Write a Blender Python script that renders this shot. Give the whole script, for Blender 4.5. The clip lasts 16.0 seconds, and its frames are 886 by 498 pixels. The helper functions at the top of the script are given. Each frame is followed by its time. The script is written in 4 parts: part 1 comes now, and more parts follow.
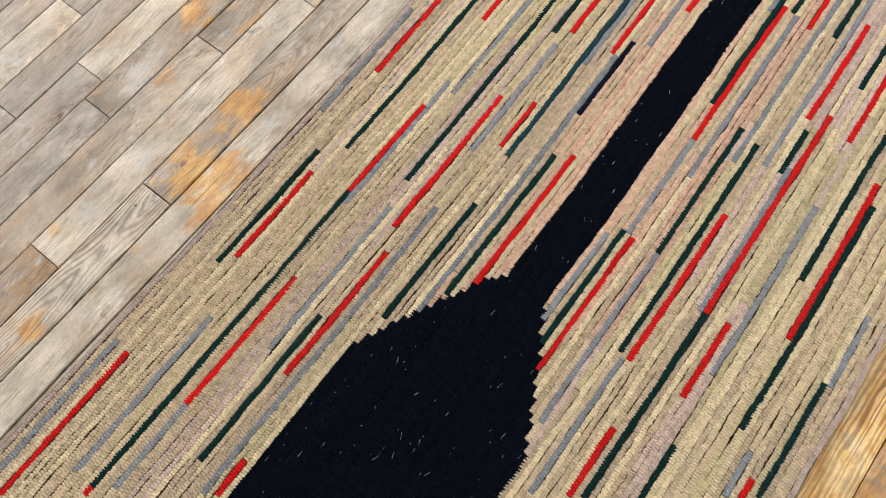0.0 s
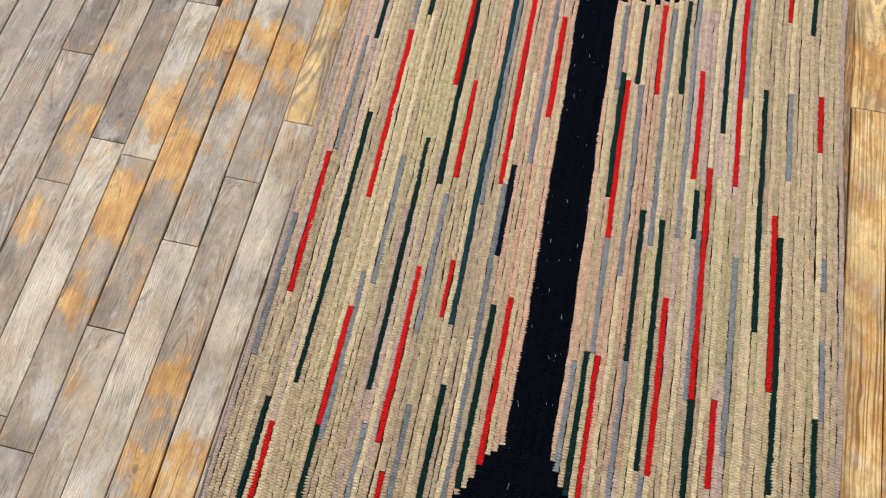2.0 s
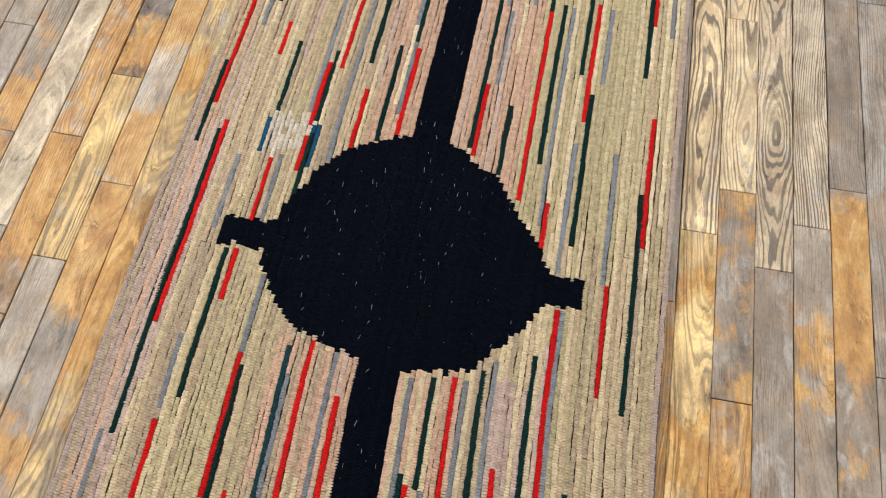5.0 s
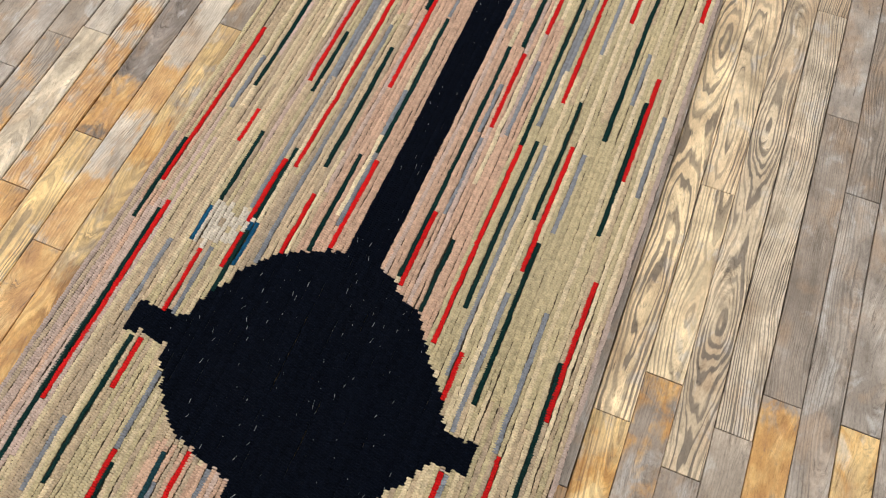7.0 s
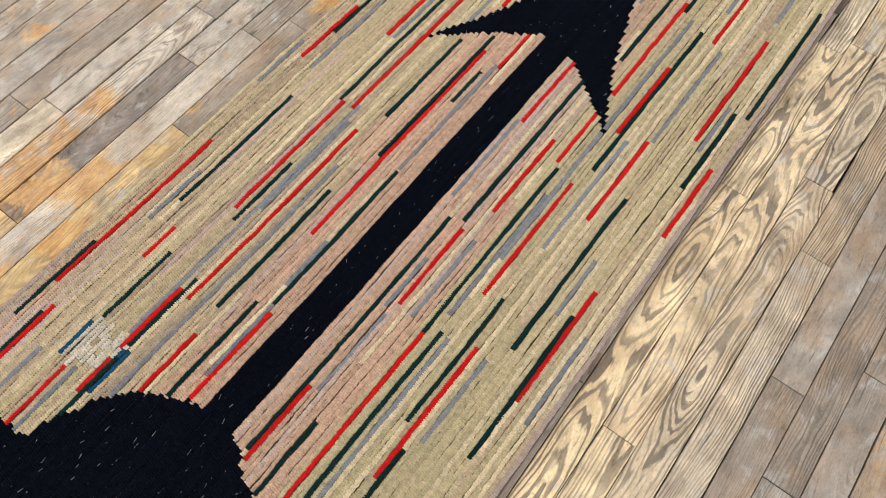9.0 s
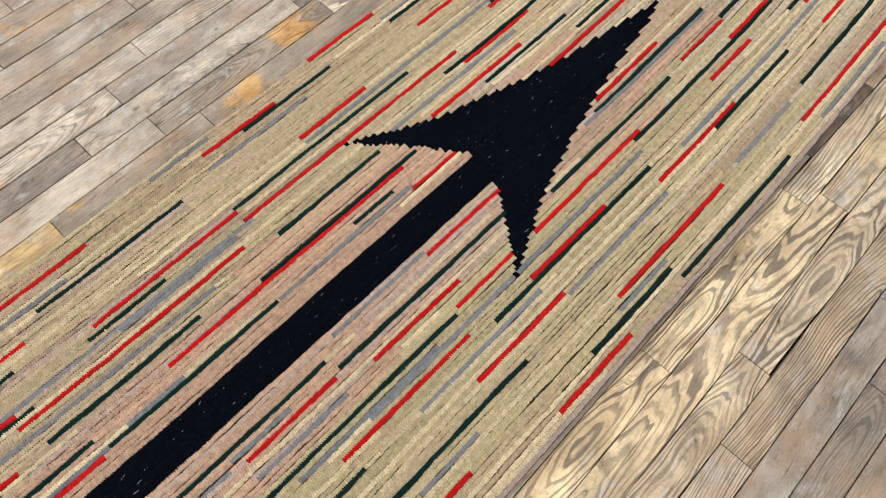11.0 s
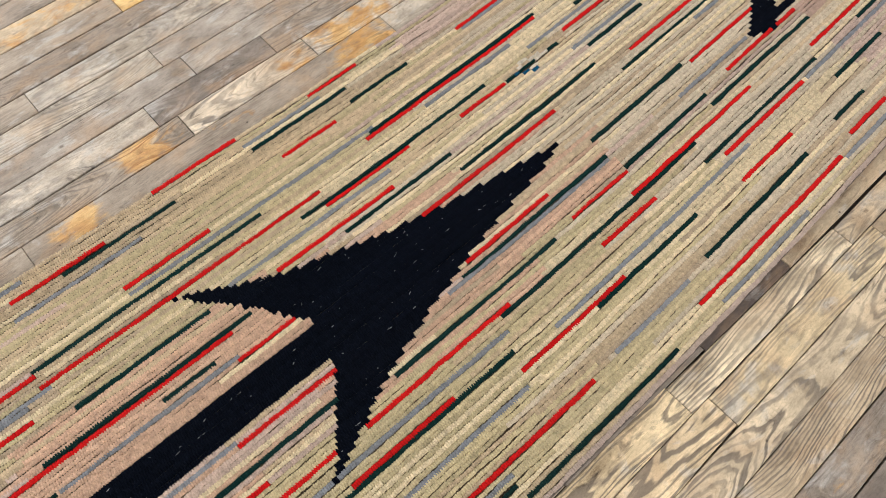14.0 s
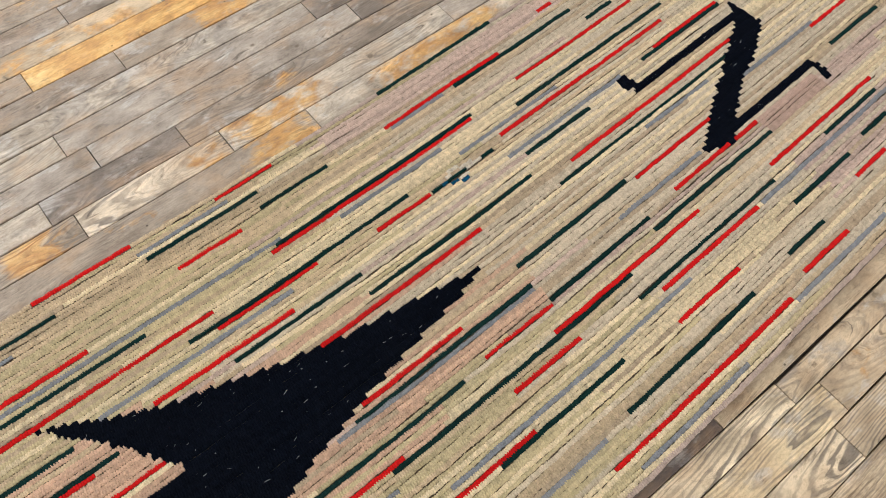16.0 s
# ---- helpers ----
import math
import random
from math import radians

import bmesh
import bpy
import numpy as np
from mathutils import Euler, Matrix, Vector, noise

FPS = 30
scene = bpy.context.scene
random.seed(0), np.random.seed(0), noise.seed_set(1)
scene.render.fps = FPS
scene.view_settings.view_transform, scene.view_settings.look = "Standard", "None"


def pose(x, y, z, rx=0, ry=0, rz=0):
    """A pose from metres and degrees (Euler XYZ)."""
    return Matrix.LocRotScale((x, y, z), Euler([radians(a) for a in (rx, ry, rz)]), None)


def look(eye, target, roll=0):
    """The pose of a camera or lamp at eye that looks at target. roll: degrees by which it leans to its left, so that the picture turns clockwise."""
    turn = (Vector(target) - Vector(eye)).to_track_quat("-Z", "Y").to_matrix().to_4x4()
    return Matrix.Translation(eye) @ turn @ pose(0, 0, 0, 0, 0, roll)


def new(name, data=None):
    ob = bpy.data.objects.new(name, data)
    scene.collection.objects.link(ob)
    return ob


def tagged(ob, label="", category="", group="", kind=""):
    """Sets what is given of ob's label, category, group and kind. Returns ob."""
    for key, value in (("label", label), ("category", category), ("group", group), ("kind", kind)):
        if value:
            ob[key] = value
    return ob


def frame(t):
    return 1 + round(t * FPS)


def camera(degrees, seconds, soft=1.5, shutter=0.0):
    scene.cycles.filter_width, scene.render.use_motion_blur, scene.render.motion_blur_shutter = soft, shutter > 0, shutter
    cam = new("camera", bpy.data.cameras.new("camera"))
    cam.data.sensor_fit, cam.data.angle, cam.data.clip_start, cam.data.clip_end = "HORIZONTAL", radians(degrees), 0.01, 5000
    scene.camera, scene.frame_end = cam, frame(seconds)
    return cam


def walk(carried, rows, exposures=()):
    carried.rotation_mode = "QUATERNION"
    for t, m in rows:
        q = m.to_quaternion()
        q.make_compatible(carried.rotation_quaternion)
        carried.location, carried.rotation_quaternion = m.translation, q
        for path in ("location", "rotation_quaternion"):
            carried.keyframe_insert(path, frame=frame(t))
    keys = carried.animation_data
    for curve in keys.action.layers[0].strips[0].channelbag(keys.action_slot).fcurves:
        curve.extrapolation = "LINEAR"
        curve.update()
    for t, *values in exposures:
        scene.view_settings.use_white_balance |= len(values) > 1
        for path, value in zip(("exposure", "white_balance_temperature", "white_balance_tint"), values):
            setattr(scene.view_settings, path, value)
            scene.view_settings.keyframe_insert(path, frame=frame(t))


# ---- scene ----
cam = camera(62.4, 16.0, soft=1.0)
PATH = [
    (0, (0.135, 0.006, 0.982), (-0.349, 0.519, -0.889), -6.5),
    (0.5, (0.073, 0.047, 0.987), (-0.33, 0.613, -0.889), -6.0),
    (1, (-0.022, 0.062, 1.015), (-0.351, 0.67, -0.862), -5.8),
    (1.5, (-0.072, 0.096, 1.047), (-0.332, 0.739, -0.829), -5.4),
    (2, (-0.055, 0.173, 1.064), (-0.254, 0.861, -0.804), -4.0),
    (2.5, (0.0, 0.281, 1.053), (-0.159, 0.992, -0.81), -3.3),
    (3, (0.023, 0.386, 1.046), (-0.106, 1.099, -0.819), -2.1),
    (3.5, (0.024, 0.514, 1.052), (-0.086, 1.23, -0.812), -0.9),
    (4, (0.045, 0.645, 1.07), (-0.063, 1.385, -0.785), -0.5),
    (4.5, (0.088, 0.748, 1.088), (-0.027, 1.506, -0.759), -0.1),
    (4.7, (0.112, 0.783, 1.094), (-0.012, 1.552, -0.748), -0.2),
    (6.8, (0.296, 1.04, 1.134), (0.029, 1.824, -0.686), 1.3),
    (7, (0.302, 1.076, 1.146), (0.021, 1.856, -0.674), 1.8),
    (7.5, (0.33, 1.216, 1.155), (-0.012, 1.994, -0.656), 1.9),
    (8, (0.352, 1.345, 1.165), (-0.045, 2.105, -0.642), 2.0),
    (8.5, (0.394, 1.414, 1.166), (-0.049, 2.156, -0.637), 2.4),
    (9, (0.436, 1.483, 1.19), (-0.05, 2.205, -0.61), 2.5),
    (9.5, (0.416, 1.597, 1.196), (-0.103, 2.285, -0.609), 2.0),
    (9.7, (0.407, 1.651, 1.191), (-0.125, 2.338, -0.61), 2.0),
    (11.8, (0.509, 1.973, 1.157), (-0.108, 2.638, -0.625), 1.1),
    (12, (0.497, 2.01, 1.164), (-0.122, 2.671, -0.619), 1.1),
    (12.5, (0.473, 2.113, 1.166), (-0.157, 2.771, -0.614), 1.1),
    (13, (0.447, 2.198, 1.164), (-0.19, 2.856, -0.613), 1.4),
    (13.5, (0.432, 2.273, 1.153), (-0.214, 2.928, -0.623), 1.6),
    (14, (0.459, 2.322, 1.144), (-0.195, 2.97, -0.631), 1.8),
    (14.5, (0.484, 2.378, 1.154), (-0.179, 3.02, -0.62), 2.1),
    (15, (0.465, 2.476, 1.157), (-0.207, 3.111, -0.616), 2.2),
    (15.5, (0.436, 2.569, 1.147), (-0.25, 3.199, -0.623), 2.2),
    (16, (0.402, 2.622, 1.141), (-0.295, 3.25, -0.625), 2.3),
]
walk(cam, [(t, look(eye, target, roll)) for t, eye, target, roll in PATH],
     [(0.0, 0.05), (1.5, -0.05), (4.5, -0.05), (8.0, -0.06), (9.5, -0.03), (12.0, 0.0), (16.0, 0.04)])

# ---- light ----
world = bpy.data.worlds.new("sky")
scene.world = world
world.use_nodes = True
sky = world.node_tree.nodes.new("ShaderNodeTexSky")
sky.sky_type, sky.sun_disc = "NISHITA", False
sky.sun_elevation, sky.sun_rotation = radians(35), radians(250)
world.node_tree.links.new(sky.outputs[0], world.node_tree.nodes["Background"].inputs[0])
world.node_tree.nodes["Background"].inputs[1].default_value = 0.1

def unseen_area_light(m, wide, high, watts):
    data = bpy.data.lights.new("unseen_daylight", "AREA")
    data.shape, data.size, data.size_y, data.energy, data.color = "RECTANGLE", wide, high, watts, (0.95, 0.97, 1.0)
    new("unseen_daylight", data).matrix_world = m


# left light is inferred; right and far are added fill with no known source
LEFT_WATTS, RIGHT_WATTS, FAR_WATTS = 128, 85, 58
unseen_area_light(look((-2.96, 1.1, 1.75), (0, 1.1, 0.6)), 4.4, 1.5, LEFT_WATTS)
unseen_area_light(look((2.96, 1.1, 1.75), (0, 1.1, 0.6)), 4.4, 1.5, RIGHT_WATTS)
unseen_area_light(look((0.3, 6.66, 1.75), (0.3, 3, 0.9)), 2.4, 1.5, FAR_WATTS)


# ---- materials ----
def material(name, rough=0.8):
    m = bpy.data.materials.new(name)
    m.use_nodes = True
    t = m.node_tree
    return m, t.nodes, t.links, t.nodes["Principled BSDF"]


def math_node(nodes, links, op, a, b=None, clamp=False):
    n = nodes.new("ShaderNodeMath")
    n.operation, n.use_clamp = op, clamp
    for i, v in enumerate((a, b)):
        if v is None:
            continue
        if isinstance(v, (int, float)):
            n.inputs[i].default_value = v
        else:
            links.new(v, n.inputs[i])
    return n.outputs[0]


def ramp_node(nodes, links, value, stops):
    n = nodes.new("ShaderNodeValToRGB")
    e = n.color_ramp.elements
    while len(e) < len(stops):
        e.new(0.5)
    for el, (p, c) in zip(e, stops):
        el.position, el.color = p, (*c, 1) if len(c) == 3 else c
    links.new(value, n.inputs[0])
    return n.outputs[0]


def mix_node(nodes, links, kind, fac, a, b):
    n = nodes.new("ShaderNodeMix")
    n.data_type, n.blend_type = "RGBA", kind
    for i, v in ((0, fac), (6, a), (7, b)):
        if isinstance(v, (int, float)):
            n.inputs[i].default_value = v
        elif isinstance(v, tuple):
            n.inputs[i].default_value = (*v, 1)
        else:
            links.new(v, n.inputs[i])
    return n.outputs[2]


def noise_node(nodes, links, vector, scale, detail=3.0, rough=0.55, distort=0.0):
    n = nodes.new("ShaderNodeTexNoise")
    n.inputs["Scale"].default_value, n.inputs["Detail"].default_value = scale, detail
    n.inputs["Roughness"].default_value, n.inputs["Distortion"].default_value = rough, distort
    links.new(vector, n.inputs["Vector"])
    return n.outputs[0]


def wool(name, colour, vary=0.16, faded=0.25, gloss=0.12):
    """Hooked wool strip: fibre grain, slow fading along the strip, each strip a little different."""
    m, nodes, links, bsdf = material(name)
    co = nodes.new("ShaderNodeTexCoord").outputs["Object"]
    info = nodes.new("ShaderNodeObjectInfo")
    fine = noise_node(nodes, links, co, 330, 2)
    loop = noise_node(nodes, links, co, 95, 2)
    slow = noise_node(nodes, links, co, 5.5, 3)
    level = math_node(nodes, links, "ADD", math_node(nodes, links, "MULTIPLY", math_node(nodes, links, "SUBTRACT", fine, 0.5), 0.8 * vary / 0.16),
                      math_node(nodes, links, "MULTIPLY", math_node(nodes, links, "SUBTRACT", loop, 0.5), 0.75 * vary / 0.16))
    level = math_node(nodes, links, "ADD", level, math_node(nodes, links, "MULTIPLY", math_node(nodes, links, "SUBTRACT", info.outputs["Random"], 0.5), vary * 1.3))
    level = math_node(nodes, links, "ADD", level, 1.0)
    base = mix_node(nodes, links, "MULTIPLY", 1.0, colour, (1, 1, 1))
    comb = nodes.new("ShaderNodeCombineColor")
    for i in range(3):
        links.new(level, comb.inputs[i])
    base = mix_node(nodes, links, "MULTIPLY", 1.0, base, comb.outputs[0])
    fade = ramp_node(nodes, links, slow, [(0.35, (0, 0, 0)), (0.75, (faded, faded, faded))])
    grey = tuple(0.55 * c + 0.45 * 0.34 * g for c, g in zip(colour, (1.0, 0.88, 0.68)))
    base = mix_node(nodes, links, "MIX", fade, base, grey)
    links.new(base, bsdf.inputs["Base Color"])
    bsdf.inputs["Roughness"].default_value = 0.95
    bsdf.inputs["Specular IOR Level"].default_value = gloss
    bump = nodes.new("ShaderNodeBump")
    bump.inputs["Strength"].default_value, bump.inputs["Distance"].default_value = 0.7, 0.0012
    links.new(fine, bump.inputs["Height"])
    links.new(bump.outputs[0], bsdf.inputs["Normal"])
    return m


RED, GREEN, BLUE, TEAL, NAVY, PETROL, BLACK, PALE = "red", "green", "blue", "teal", "navy", "petrol", "black", "pale"
TAN, CREAM, SAND, OLIVE, ROSE, LILAC, OAT, IVORY = "tan", "cream", "sand", "olive", "rose", "lilac", "oat", "ivory"
WOOL = {
    RED: wool("red_wool", (0.53, 0.010, 0.010), 0.12, 0.04, 0.06),
    GREEN: wool("dark_green_wool", (0.005, 0.024, 0.0215), 0.16, 0.03, 0.05),
    TEAL: wool("teal_wool", (0.009, 0.042, 0.052), 0.16, 0.06),
    BLUE: wool("blue_grey_wool", (0.215, 0.226, 0.247), 0.2, 0.4),
    NAVY: wool("navy_wool", (0.005, 0.007, 0.016), 0.16, 0.01, 0.04),
    PETROL: wool("petrol_wool", (0.006, 0.070, 0.14), 0.16, 0.04),
    BLACK: wool("black_wool", (0.0024, 0.0037, 0.0075), 0.2, 0.004, 0.03),
    PALE: wool("pale_mending_wool", (0.60, 0.53, 0.43), 0.2, 0.2),
    TAN: wool("tan_wool", (0.515, 0.395, 0.256), 0.2, 0.3),
    CREAM: wool("cream_wool", (0.62, 0.50, 0.318), 0.2, 0.3),
    SAND: wool("sand_wool", (0.45, 0.346, 0.236), 0.2, 0.3),
    OLIVE: wool("olive_wool", (0.505, 0.416, 0.247), 0.2, 0.3),
    OAT: wool("oat_wool", (0.55, 0.458, 0.338), 0.2, 0.3),
    IVORY: wool("ivory_wool", (0.675, 0.552, 0.362), 0.2, 0.2),
    ROSE: wool("rose_wool", (0.57, 0.374, 0.262), 0.2, 0.25),
    LILAC: wool("lilac_wool", (0.52, 0.388, 0.32), 0.2, 0.25),
}


def plank_wood(name="weathered_board", joined=False):
    """Old boards. The object colour is the bare tone, its alpha the old varnish left all over; "stains" holds two stretches of
    thick varnish along the board, "figure" the ring spacing, how far off the pith it was sawn, the ring strength and the grey
    wear, "knot" a knot's place and size."""
    m, nodes, links, bsdf = material(name)
    tex = nodes.new("ShaderNodeTexCoord").outputs["Object"]
    info = nodes.new("ShaderNodeObjectInfo")
    chance = nodes.new("ShaderNodeNewGeometry").outputs["Random Per Island"] if joined else info.outputs["Random"]
    shift = nodes.new("ShaderNodeCombineXYZ")
    for i, k in enumerate((37.0, 91.0, 53.0)):
        links.new(math_node(nodes, links, "MULTIPLY", chance, k), shift.inputs[i])
    add = nodes.new("ShaderNodeVectorMath")
    add.operation = "ADD"
    links.new(tex, add.inputs[0])
    links.new(shift.outputs[0], add.inputs[1])
    co = add.outputs[0]

    def mul(a, c, clamp=False):
        return math_node(nodes, links, "MULTIPLY", a, c, clamp)

    def plus(a, c):
        return math_node(nodes, links, "ADD", a, c)

    def minus(a, c):
        return math_node(nodes, links, "SUBTRACT", a, c)

    def threshold(value, level, gain):
        return mul(minus(value, level), gain, True)

    def mixed(fac, a, c, kind="MIX"):
        return mix_node(nodes, links, kind, fac, a, c)

    def vector(x, y, z=0.0):
        n = nodes.new("ShaderNodeCombineXYZ")
        for i, v in enumerate((x, y, z)):
            if isinstance(v, (int, float)):
                n.inputs[i].default_value = v
            else:
                links.new(v, n.inputs[i])
        return n.outputs[0]

    def stretched(sx, sy):
        n = nodes.new("ShaderNodeMapping")
        n.inputs["Scale"].default_value = (sx, sy, 1)
        links.new(co, n.inputs["Vector"])
        return n.outputs[0]

    def noisy(sx, sy, detail=3.0, rough=0.55, distort=0.0):
        return noise_node(nodes, links, stretched(sx, sy), 1.0, detail, rough, distort)

    def channels(prop):
        n = nodes.new("ShaderNodeAttribute")
        n.attribute_type, n.attribute_name = "OBJECT", prop
        sep = nodes.new("ShaderNodeSeparateColor")
        links.new(n.outputs["Color"], sep.inputs[0])
        return [*sep.outputs[:3], n.outputs["Alpha"]]

    local, moved = nodes.new("ShaderNodeSeparateXYZ"), nodes.new("ShaderNodeSeparateXYZ")
    links.new(tex, local.inputs[0])
    links.new(co, moved.inputs[0])
    if joined:
        x = minus(mul(math_node(nodes, links, "FRACT", mul(local.outputs[0], 16.3)), 0.0613), 0.03)
        y = moved.outputs[1]
        tone = ramp_node(nodes, links, chance, [(0.0, (0.27, 0.23, 0.19)), (0.4, (0.40, 0.345, 0.285)), (0.7, (0.47, 0.39, 0.30)), (1.0, (0.38, 0.325, 0.27))])
        varnish = mul(math_node(nodes, links, "FRACT", mul(chance, 137.7)), 0.7)
        gap, cut, strength, worn = 0.005, 0.02, 0.4, 0.3
    else:
        x, y = local.outputs[0], local.outputs[1]
        tone, varnish = info.outputs["Color"], info.outputs["Alpha"]
        gap, cut, strength, worn = channels("figure")

    # growth rings about a pith that wanders along the board: arches where the saw ran near it, straight lines away from it
    wander = noisy(1.0, 1.7, 1.5, 0.5)
    wave = noisy(24, 3.6, 3, 0.55)
    across = plus(minus(x, cut), mul(minus(noisy(1.5, 3.3, 1.0), 0.5), 0.03))
    depth = plus(mul(minus(wander, 0.36), 0.17), mul(minus(wave, 0.5), 0.022))
    if not joined:
        kx, ky, ksize, _ = channels("knot")
        off = math_node(nodes, links, "SQRT", plus(math_node(nodes, links, "POWER", minus(x, kx), 2.0), mul(math_node(nodes, links, "POWER", minus(y, ky), 2.0), 0.45)))
        knot = math_node(nodes, links, "EXPONENT", mul(math_node(nodes, links, "DIVIDE", off, plus(ksize, 0.0005)), -1.0))
        depth = plus(depth, mul(knot, mul(ksize, 3.2)))
    else:
        knot = None
    radius = math_node(nodes, links, "SQRT", plus(math_node(nodes, links, "POWER", across, 2.0), math_node(nodes, links, "POWER", depth, 2.0)))
    uneven = plus(mul(noisy(42, 10, 2.5, 0.55), 1.6), mul(noisy(160, 40, 2, 0.6), 0.25))
    years = noise_node(nodes, links, vector(mul(radius, 95.0), mul(moved.outputs[1], 0.6)), 1.0, 2, 0.6)
    count = plus(plus(math_node(nodes, links, "DIVIDE", radius, gap), uneven), mul(years, 1.8))
    ring = math_node(nodes, links, "FRACT", count)
    bold = noise_node(nodes, links, vector(mul(math_node(nodes, links, "FLOOR", count), 7.31), mul(moved.outputs[1], 2.5)), 1.0, 1)
    late = ramp_node(nodes, links, ring, [(0.0, (0.25, 0.25, 0.25)), (0.08, (0, 0, 0)), (0.47, (0.03, 0.03, 0.03)), (0.63, (0.85, 0.85, 0.85)), (0.9, (1, 1, 1)), (1.0, (0.3, 0.3, 0.3))])
    grain_at = vector(plus(mul(radius, 1.0), mul(moved.outputs[0], 0.25)), moved.outputs[1])

    def grain(sx, sy, detail, rough):
        n = nodes.new("ShaderNodeMapping")
        n.inputs["Scale"].default_value = (sx, sy, 1)
        links.new(grain_at, n.inputs["Vector"])
        return noise_node(nodes, links, n.outputs[0], 1.0, detail, rough, 0.1)

    streak = grain(250, 12.0, 5, 0.72)
    hair = grain(620, 34, 4, 0.75)
    blotch = noisy(34, 17, 6, 0.6)
    cloud = noisy(15, 8, 4, 0.55, 0.3)
    patch = noisy(36, 20, 6, 0.6, 0.5)
    large = noisy(9, 5, 2, 0.5)
    speck = noisy(420, 170, 3, 0.7, 0.6)

    # bare wood, clouded; grey wear over it in patches
    base = mixed(1.0, tone, ramp_node(nodes, links, cloud, [(0.28, (0.60, 0.58, 0.56)), (0.5, (0.92, 0.915, 0.91)), (0.72, (1.22, 1.215, 1.20))]), "MULTIPLY")
    base = mixed(0.8, base, ramp_node(nodes, links, blotch, [(0.30, (0.68, 0.66, 0.64)), (0.5, (0.98, 0.98, 0.98)), (0.70, (1.20, 1.19, 1.18))]), "MULTIPLY")
    grey = ramp_node(nodes, links, blotch, [(0.30, (0.215, 0.186, 0.158)), (0.55, (0.315, 0.278, 0.24)), (0.72, (0.41, 0.37, 0.33))])
    wear = threshold(plus(mul(patch, 0.55), mul(cloud, 0.45)), minus(0.66, mul(worn, 0.30)), 9.0)
    base = mixed(mul(wear, 0.78), base, grey)
    # a rusty breath of the old finish, and chalky remains of whitewash
    base = mixed(mul(threshold(noisy(17, 9, 4, 0.6, 0.4), 0.49, 6.0), 0.42), base, (0.47, 0.30, 0.17))
    chalk = threshold(noisy(24, 13, 6, 0.6, 0.5), 0.56, 10.0)
    base = mixed(mul(chalk, 0.48), base, (0.56, 0.535, 0.50))
    # old orange varnish: thin all over, thick in stretches
    spread = plus(plus(mul(patch, 0.66), mul(large, 0.18)), mul(streak, 0.16))
    level = minus(0.76, mul(varnish, 0.36))
    if not joined:
        from0, to0, from1, to1 = channels("stains")
        inside = None
        for lo, hi in ((from0, to0), (from1, to1)):
            middle, half = mul(plus(lo, hi), 0.5), mul(minus(hi, lo), 0.5)
            reach = minus(half, math_node(nodes, links, "ABSOLUTE", minus(y, middle)))
            hit = math_node(nodes, links, "MINIMUM", math_node(nodes, links, "MAXIMUM", plus(mul(reach, 14.0), 0.35), 0.0), 1.0)
            inside = hit if inside is None else math_node(nodes, links, "MAXIMUM", inside, hit)
        level = minus(level, mul(inside, 0.22))
    varnished = threshold(spread, level, 8.5)
    glow = ramp_node(nodes, links, blotch, [(0.30, (0.40, 0.185, 0.055)), (0.5, (0.60, 0.315, 0.085)), (0.68, (0.73, 0.46, 0.17))])
    base = mixed(mul(varnished, 0.82), base, glow)
    # dark late wood, worn off in places
    line = mixed(varnished, mixed(0.45, mixed(1.0, base, (0.37, 0.35, 0.34), "MULTIPLY"), (0.205, 0.18, 0.155)), (0.30, 0.135, 0.042))
    seen = mul(plus(mul(threshold(large, 0.30, 3.5), 0.65), 0.35), math_node(nodes, links, "POWER", strength, 1.2))
    seen = mul(seen, plus(mul(threshold(bold, 0.36, 3.6), 0.75), mul(strength, 0.55)), True)
    base = mixed(mul(mul(late, seen), 1.25, True), base, line)
    # pores, checks and dirt along the grain
    rough_part = plus(mul(threshold(noisy(20, 8, 4, 0.6, 0.3), 0.43, 5.0), 0.85), 0.15)
    base = mixed(rough_part, base, ramp_node(nodes, links, streak, [(0.30, (0.34, 0.30, 0.27)), (0.43, (0.82, 0.81, 0.80)), (0.57, (1, 1, 1)), (0.69, (1.34, 1.33, 1.32))]), "MULTIPLY")
    base = mixed(mul(rough_part, 0.85), base, ramp_node(nodes, links, hair, [(0.34, (0.44, 0.41, 0.39)), (0.47, (0.97, 0.97, 0.97)), (0.66, (1.22, 1.22, 1.22))]), "MULTIPLY")
    base = mixed(0.75, base, ramp_node(nodes, links, speck, [(0.30, (0.74, 0.73, 0.72)), (0.5, (1, 1, 1)), (0.75, (1.13, 1.13, 1.13))]), "MULTIPLY")
    blot = threshold(noisy(70, 32, 6, 0.7, 0.8), 0.585, 9.0)
    base = mixed(mul(blot, 0.5), base, (0.17, 0.138, 0.112))
    crack = threshold(grain(200, 5.5, 4, 0.65), 0.645, 24.0)
    base = mixed(mul(crack, 0.72), base, (0.095, 0.077, 0.063))
    if knot is not None:
        base = mixed(mul(threshold(knot, 0.33, 3.0), 0.72), base, (0.115, 0.085, 0.062))
    # nail holes and dark spots
    cells = nodes.new("ShaderNodeTexVoronoi")
    cells.inputs["Scale"].default_value = 14.0
    links.new(co, cells.inputs["Vector"])
    base = mixed(0.8, base, ramp_node(nodes, links, cells.outputs["Distance"], [(0.022, (0.16, 0.14, 0.12)), (0.036, (1, 1, 1))]), "MULTIPLY")
    links.new(base, bsdf.inputs["Base Color"])
    links.new(minus(0.74, mul(varnished, 0.20)), bsdf.inputs["Roughness"])
    bsdf.inputs["Specular IOR Level"].default_value = 0.3
